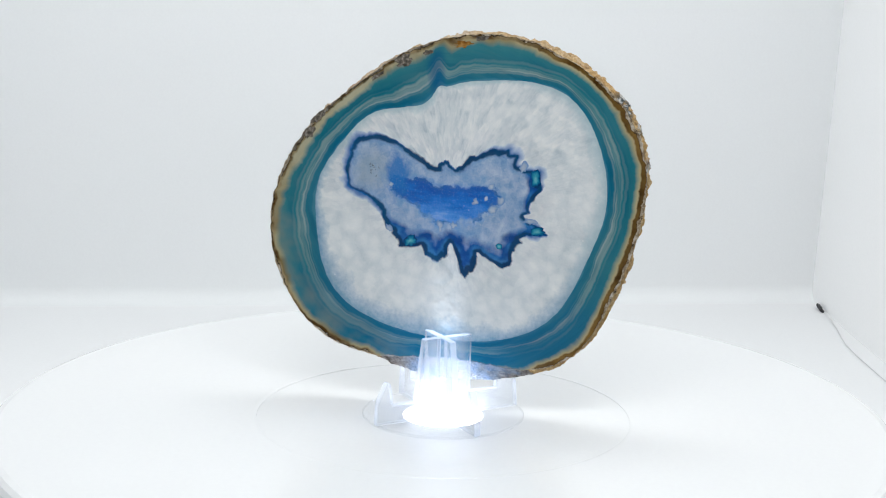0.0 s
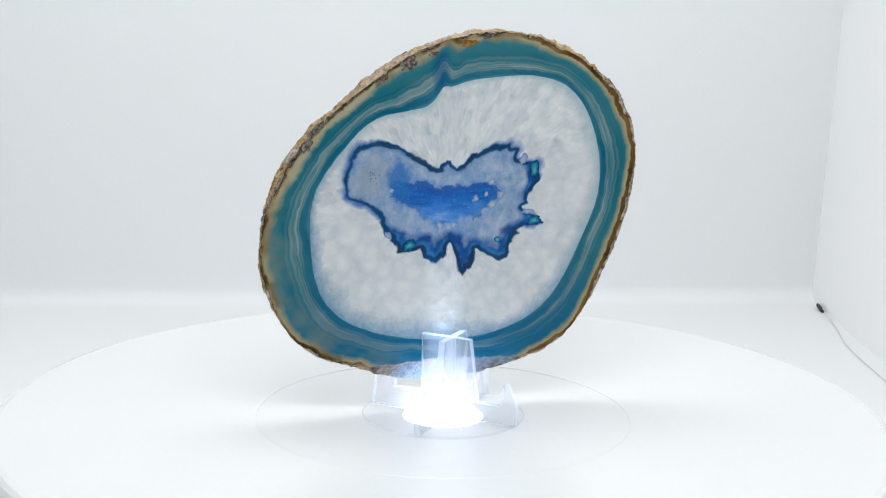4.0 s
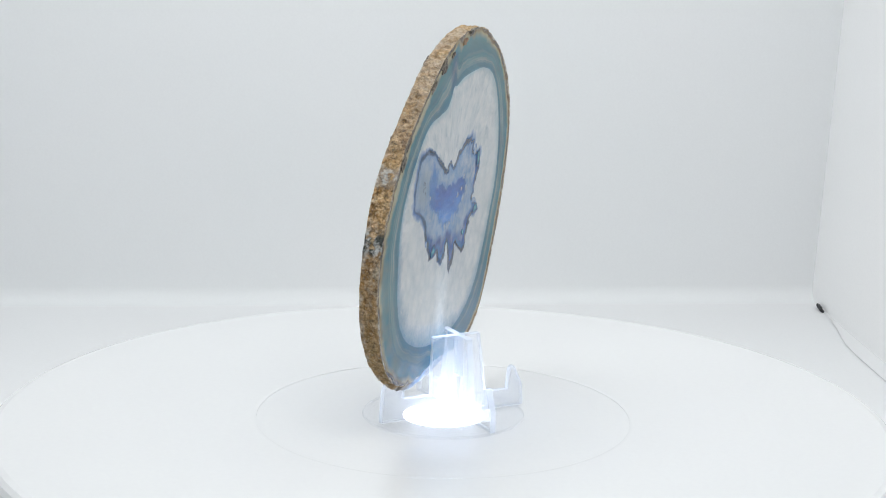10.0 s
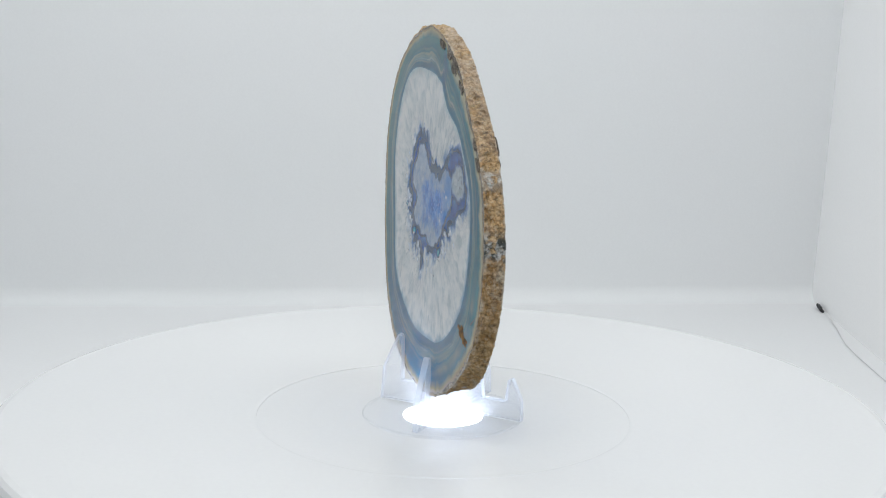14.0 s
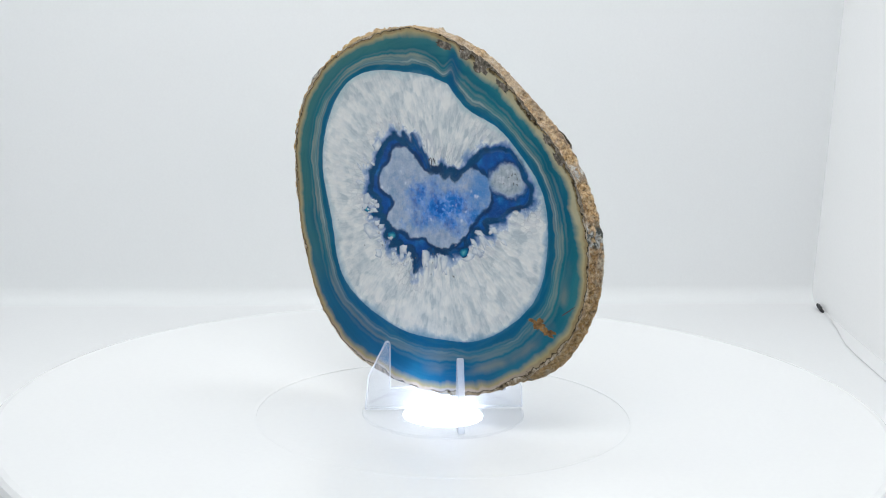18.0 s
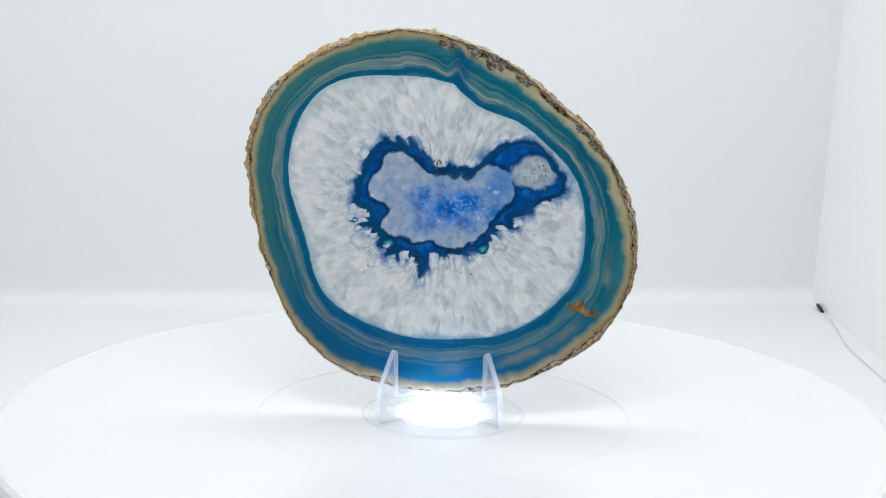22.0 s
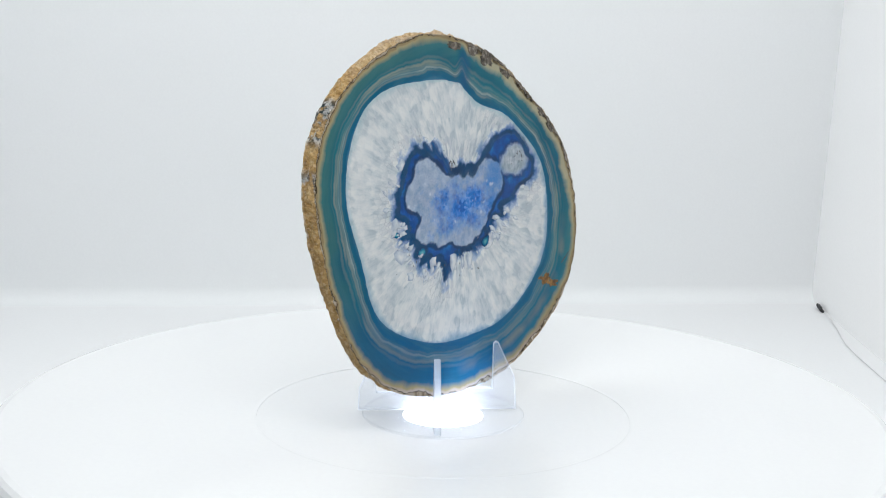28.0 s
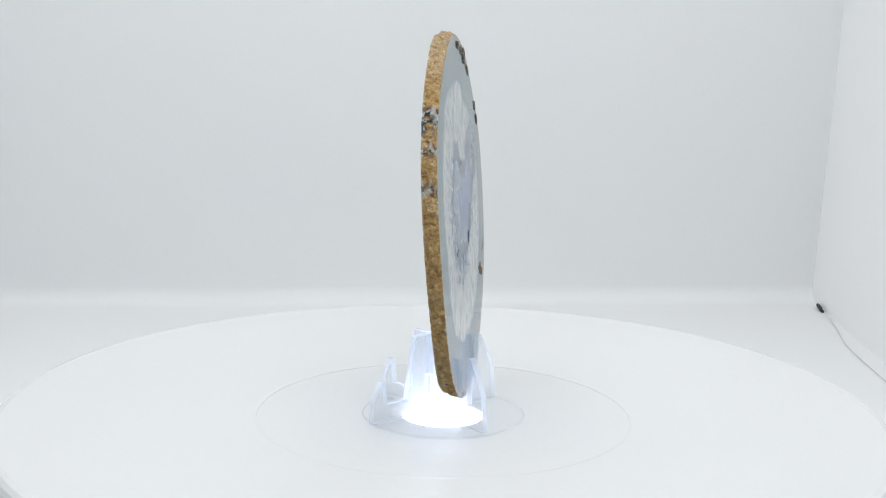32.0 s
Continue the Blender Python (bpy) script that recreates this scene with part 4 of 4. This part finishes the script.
# where the foot was sawn off aslant the teal runs out to the edge
FOOT = np.clip((OUT[1] - OUT[0] - 0.002) / 0.002, 0, 1) * np.clip((0.95 - np.abs(PHI + math.pi / 2)) / 0.1, 0, 1)

agate = tagged(new("agate_slice"), "polished round slice of blue dyed agate standing on a clear easel", "agate slice")
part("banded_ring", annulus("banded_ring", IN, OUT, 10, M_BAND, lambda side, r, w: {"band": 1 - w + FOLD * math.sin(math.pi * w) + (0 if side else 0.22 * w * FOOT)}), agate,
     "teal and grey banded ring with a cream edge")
part("quartz_ring", annulus("quartz_ring", CORE, IN, 36, M_QUARTZ, lambda side, r, w: {
    "core": core_at(side, r) * (w > 0), "rim": (IN[side] - r) * 1000}), agate, "milky white quartz crystals")
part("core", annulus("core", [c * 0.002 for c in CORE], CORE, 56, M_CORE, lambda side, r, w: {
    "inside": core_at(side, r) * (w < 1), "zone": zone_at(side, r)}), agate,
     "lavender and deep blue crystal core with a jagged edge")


def rind_mesh():
    """The rough crust round the edge, from one polished face to the other."""
    rows, verts, faces, index = 10, [], [], []
    for k in range(rows + 1):
        w = k / rows
        r = OUT[0] * (1 - w) + OUT[1] * w
        swell = math.sin(math.pi * w)
        for i in range(N):
            a = PHI[i]
            x = w * face_x(1, r[i] * math.cos(a))
            p = Vector((x * 300, r[i] * 300 * math.cos(a), r[i] * 300 * math.sin(a)))
            lump = 0.0011 * noise.fractal(p * 0.22, 0.7, 2.0, 4) + 0.0009 * noise.fractal(p * 1.1, 0.6, 2.0, 4)
            rr = r[i] + (0.0001 + (-0.0001 + lump + w * (0.0009 * max(0.0, math.cos(a - 0.3)) + 0.0005 * math.exp(-((a - 0.8) / 0.4) ** 2))) * min(1.0, 1.6 * swell))
            verts.append((x, rr * math.cos(a), CENTRE + rr * math.sin(a)))
    for k in range(rows):
        for i in range(N):
            j = (i + 1) % N
            faces.append((k * N + i, (k + 1) * N + i, (k + 1) * N + j, k * N + j))
            drop = OUT[1][i] - OUT[0][i]
            index.append(1 if (drop > 0.0035 and abs(PHI[i] + math.pi / 2) < 0.75) or abs(PHI[i] + math.pi / 2) < 0.3 + 0.03 * math.sin(37 * PHI[i] + k) else 0)
    return mesh_of("rind", verts, faces, [M_RIND, M_CUT], index)


part("rind", rind_mesh(), agate, "rough sandy brown crust")


def patch_mesh(name, side, y, z, ry, rz, tilt, mat, rise=0.00012, corners=36, rough=0.35, seed=4.0, notch=0.0, sharp=False):
    """A thin raised patch on one face: an uneven outline, or a faceted one with few corners; y, z, ry, rz in mm."""
    bm = bmesh.new()
    x, out, turn = face_x(side, y * MM), (1 if side == 0 else -1), Matrix.Rotation(radians(tilt), 2)
    low, top = [], []
    for k in range(corners):
        a = 2 * math.pi * k / corners
        r = 1 + rough * noise.fractal((1.7 * math.cos(a), 1.7 * math.sin(a), seed), 0.6, 2.0, 4)
        r *= 1 - notch * math.exp(-((a - 1.35) / 0.28) ** 2)
        q = turn @ Vector((ry * r * math.cos(a), rz * r * math.sin(a)))
        low.append(bm.verts.new((x, (y + q.x) * MM, (z + q.y) * MM)))
        k_in = 0.55 if sharp else 0.96
        top.append(bm.verts.new((x + out * rise, (y + q.x * k_in) * MM, (z + q.y * k_in) * MM)))
    lean = turn @ Vector((0.25 * ry * math.sin(7 * seed), 0.25 * rz * math.cos(5 * seed))) if sharp else Vector((0, 0))
    hub = bm.verts.new((x + out * rise, (y + lean.x) * MM, (z + lean.y) * MM))
    inmost = [0.0] * corners * 2 + [1.0]
    for k in range(corners):
        inmost[2 * k + 1] = 0.12 if not sharp else 0.6
        bm.faces.new((top[k], top[(k + 1) % corners], hub))
        bm.faces.new((low[k], low[(k + 1) % corners], top[(k + 1) % corners], top[k]))
    bmesh.ops.recalc_face_normals(bm, faces=bm.faces)
    me = bpy.data.meshes.new(name)
    bm.to_mesh(me)
    bm.free()
    me.attributes.new("middle", "FLOAT", "POINT").data.foreach_set("value", inmost)
    me.materials.append(mat)
    return me


part("stain", patch_mesh("stain", 1, -43.9, 32.4, 2.6, 1.7, 4, M_STAIN, notch=0.45, corners=60, rough=0.8, seed=2.2), agate, "rusty brown stain")
part("stain", patch_mesh("stain", 1, -48.2, 30.4, 2.6, 1.5, 22, M_STAIN, corners=60, rough=0.8, seed=7.4), agate, "rusty brown stain")
part("stain", patch_mesh("stain", 0, 5.2, 117.8, 2.8, 1.0, 8, M_AMBER, corners=48, rough=0.7, seed=5.1), agate, "amber iron stain")
# teal pockets where the dye pooled
for side, y, z, ry, rz, tilt in ((0, -12.8, 50.6, 2.6, 2.0, 25), (0, 18.1, 51.2, 1.1, 1.0, 0), (0, 30.2, 75.2, 1.7, 3.2, 8), (0, 31.0, 57.2, 2.6, 1.6, 10),
                                 (1, 18.9, 51.2, 1.8, 1.4, 20), (1, -12.4, 50.4, 2.1, 1.6, -40), (1, 30.9, 58.6, 1.9, 1.0, 15)):
    part("teal_pocket", patch_mesh("teal_pocket", side, y, z, ry, rz, tilt, M_POCKET, 0.00015, 20, 0.3, y), agate, "translucent teal pocket")
# bits of grey rock caught in the rind
ROCKS = ((1, -14.4, 111.4, 3.6, 2.2, 28), (1, -24.0, 105.8, 3.0, 0.9, 33), (1, -43.0, 91.0, 2.2, 1.1, 42), (1, -47.4, 85.8, 2.3, 1.0, 50),
         (1, 1.0, 116.8, 3.4, 1.2, 14), (1, -7.7, 114.4, 2.2, 1.2, 20), (0, -14.5, 111.4, 3.1, 1.7, 30), (0, -45.2, 90.8, 3.0, 1.2, 45),
         (0, -48.4, 85.4, 2.4, 1.4, 52), (0, 11.4, 120.2, 2.2, 0.8, 8), (0, -6.8, 114.6, 1.5, 0.9, 20), (0, -24.1, 105.9, 2.6, 0.6, 33))
for side, y, z, ry, rz, tilt in ROCKS:
    part("rock_fragment", patch_mesh("rock_fragment", side, y, z, ry, rz, tilt, M_ROCK, 0.0003, 26, 0.55, y), agate, "grey speckled rock fragment")
# pale crystal tips among the blue
for side, y, z, ry, rz, tilt in ((0, 9.6, 65.8, 1.3, 1.1, 10), (0, 13.5, 67.2, 0.8, 0.8, 40), (0, 18.6, 66.7, 1.5, 1.4, 0), (0, 15.2, 71.2, 1.2, 0.8, 20),
                                 (0, -19.5, 69.6, 0.8, 0.8, 0), (0, 15.8, 63.6, 1.7, 1.4, 50), (0, -2.4, 56.6, 1.0, 2.0, 20), (0, 2.3, 56.9, 1.2, 1.2, 0),
                                 (0, 26.2, 78.4, 1.3, 2.2, -20), (0, 28.7, 60.7, 2.2, 1.1, 5), (0, -20.3, 54.4, 0.9, 1.6, 30),
                                 (1, 27.6, 80.6, 2.0, 1.5, -30), (1, 30.4, 61.6, 2.3, 1.5, 10), (1, 29.0, 51.2, 3.0, 2.4, 30), (1, 13.4, 47.4, 1.8, 2.4, 20),
                                 (1, 3.7, 46.3, 1.7, 2.6, 0), (1, -20.7, 54.8, 2.5, 1.7, 35), (1, 24.6, 44.2, 1.8, 1.4, 40), (1, -4.2, 45.9, 1.5, 2.1, 0),
                                 (1, -14.8, 49.0, 2.4, 1.3, -20)):
    if side:
        part("crystal", patch_mesh("crystal", side, y, z, ry * 1.1, rz * 1.1, tilt, M_CRYSTAL, 0.00025, 9, 0.8, z, sharp=True), agate, "pale quartz crystal tip")
    else:
        part("crystal", patch_mesh("crystal", side, y, z, ry, rz, tilt, M_GLASSY, 0.0001, 11, 0.7, z, sharp=True), agate, "blue-grey crystal tip")
# a jumble of small blunt crystals along the lower edge of the core on one face
chance = random.Random(31)
for _ in range(44):
    k = int(N * (chance.uniform(-168, 22) + 180) / 360) % N
    reach_out, turn_at = CORE[1][k] * 1000 + chance.uniform(0.6, 6.5), PHI[k]
    big_one = chance.uniform(0.5, 1.5)
    part("crystal", patch_mesh("crystal", 1, reach_out * math.cos(turn_at), CENTRE * 1000 + reach_out * math.sin(turn_at), big_one * chance.uniform(0.6, 1.0), big_one * chance.uniform(1.0, 1.7),
                               math.degrees(turn_at) - 90 + chance.uniform(-25, 25), M_CRYSTAL, 0.0002, 7, 0.7, chance.uniform(0, 60), sharp=True), agate, "pale quartz crystal tip")
# dark hairline cracks
for side, y, z, ry, rz, tilt in ((1, 3.4, 78.2, 0.30, 1.1, 4), (1, 2.5, 78.9, 0.24, 1.0, -28), (1, 4.5, 78.8, 0.24, 0.9, 40), (1, -8.6, 41.7, 0.5, 0.25, 30), (1, -55.4, 38.2, 3.2, 0.22, -38)):
    part("crack", patch_mesh("crack", side, y, z, ry, rz, tilt, M_CRACK, 0.00006, 14, 0.5, y), agate, "dark hairline crack")

rng = random.Random(12)
for side, y, z, ry, rz in [(0, -25.4, 74.2, 1.6, 2.4)] * 12 + [(1, -28.5, 76.5, 4.0, 2.6)] * 10 + [(1, 24.0, 50.0, 8.0, 4.0)] * 10 + [(1, 4.0, 44.5, 6.0, 4.0)] * 8:
    part("crack", patch_mesh("crack", side, y + rng.uniform(-ry, ry), z + rng.uniform(-rz, rz), rng.uniform(0.08, 0.16), rng.uniform(0.2, 0.6),
                             rng.uniform(-80, 80), M_CRACK, 0.00006, 10, 0.5, rng.uniform(0, 9)), agate, "dark hairline crack")

# the slice leans a little against the easel's posts
UP_X = Vector((0.99817, -0.01797, -0.0578)).normalized()
UP_Y = Vector((0, 0, 1)).cross(UP_X).normalized()
UP_Z = UP_X.cross(UP_Y)
AGATE = Matrix.Translation((-0.00343, 0.0, 0.00899)) @ Matrix((UP_X, UP_Y, UP_Z)).transposed().to_4x4()


# ---- the cable by the side wall ----
cable = tagged(new("cable"), "thin grey cable running along the tent wall with a black plug", "cable")
cable.location = (0.196, 0.328, FLOOR)
curve = bpy.data.curves.new("wire", "CURVE")
curve.dimensions, curve.bevel_depth, curve.bevel_resolution = "3D", 0.00026, 3
line = curve.splines.new("BEZIER")
way = [(0.0, 0.0, 0.0022), (0.0005, -0.030, 0.0008), (-0.001, -0.065, 0.0006), (0.002, -0.105, 0.0006), (0.0065, -0.145, 0.0006),
       (0.012, -0.20, 0.0006), (0.016, -0.27, 0.0006)]
line.bezier_points.add(len(way) - 1)
for q, co in zip(line.bezier_points, way):
    q.co, q.handle_left_type, q.handle_right_type = co, "AUTO", "AUTO"
curve.materials.append(M_CABLE)
wire = new("wire", curve)
deps = bpy.context.evaluated_depsgraph_get()
wire_mesh = bpy.data.meshes.new_from_object(wire.evaluated_get(deps))
bpy.data.objects.remove(wire)
part("wire", wire_mesh, cable)
v, f = lathe([(0, 0.0), (0.0006, 0.0004), (0.0010, 0.002), (0.0011, 0.008), (0.0007, 0.0105), (0, 0.0115)], 24)
plug = part("plug", mesh_of("plug", v, f, [M_PLUG]), cable, "black rubber plug")
plug.matrix_basis = pose(-0.0012, 0.009, 0.0022, 98, 0, 6)


# ---- what turns ----
def motions():
    times = list(range(33))
    for thing, at in ((platter, Matrix()), (clear_disc, Matrix()), (easel, EASEL), (agate, AGATE)):
        walk(thing, [(s, Matrix.Rotation(radians(turned(s)), 4, "Z") @ at) for s in times])


motions()
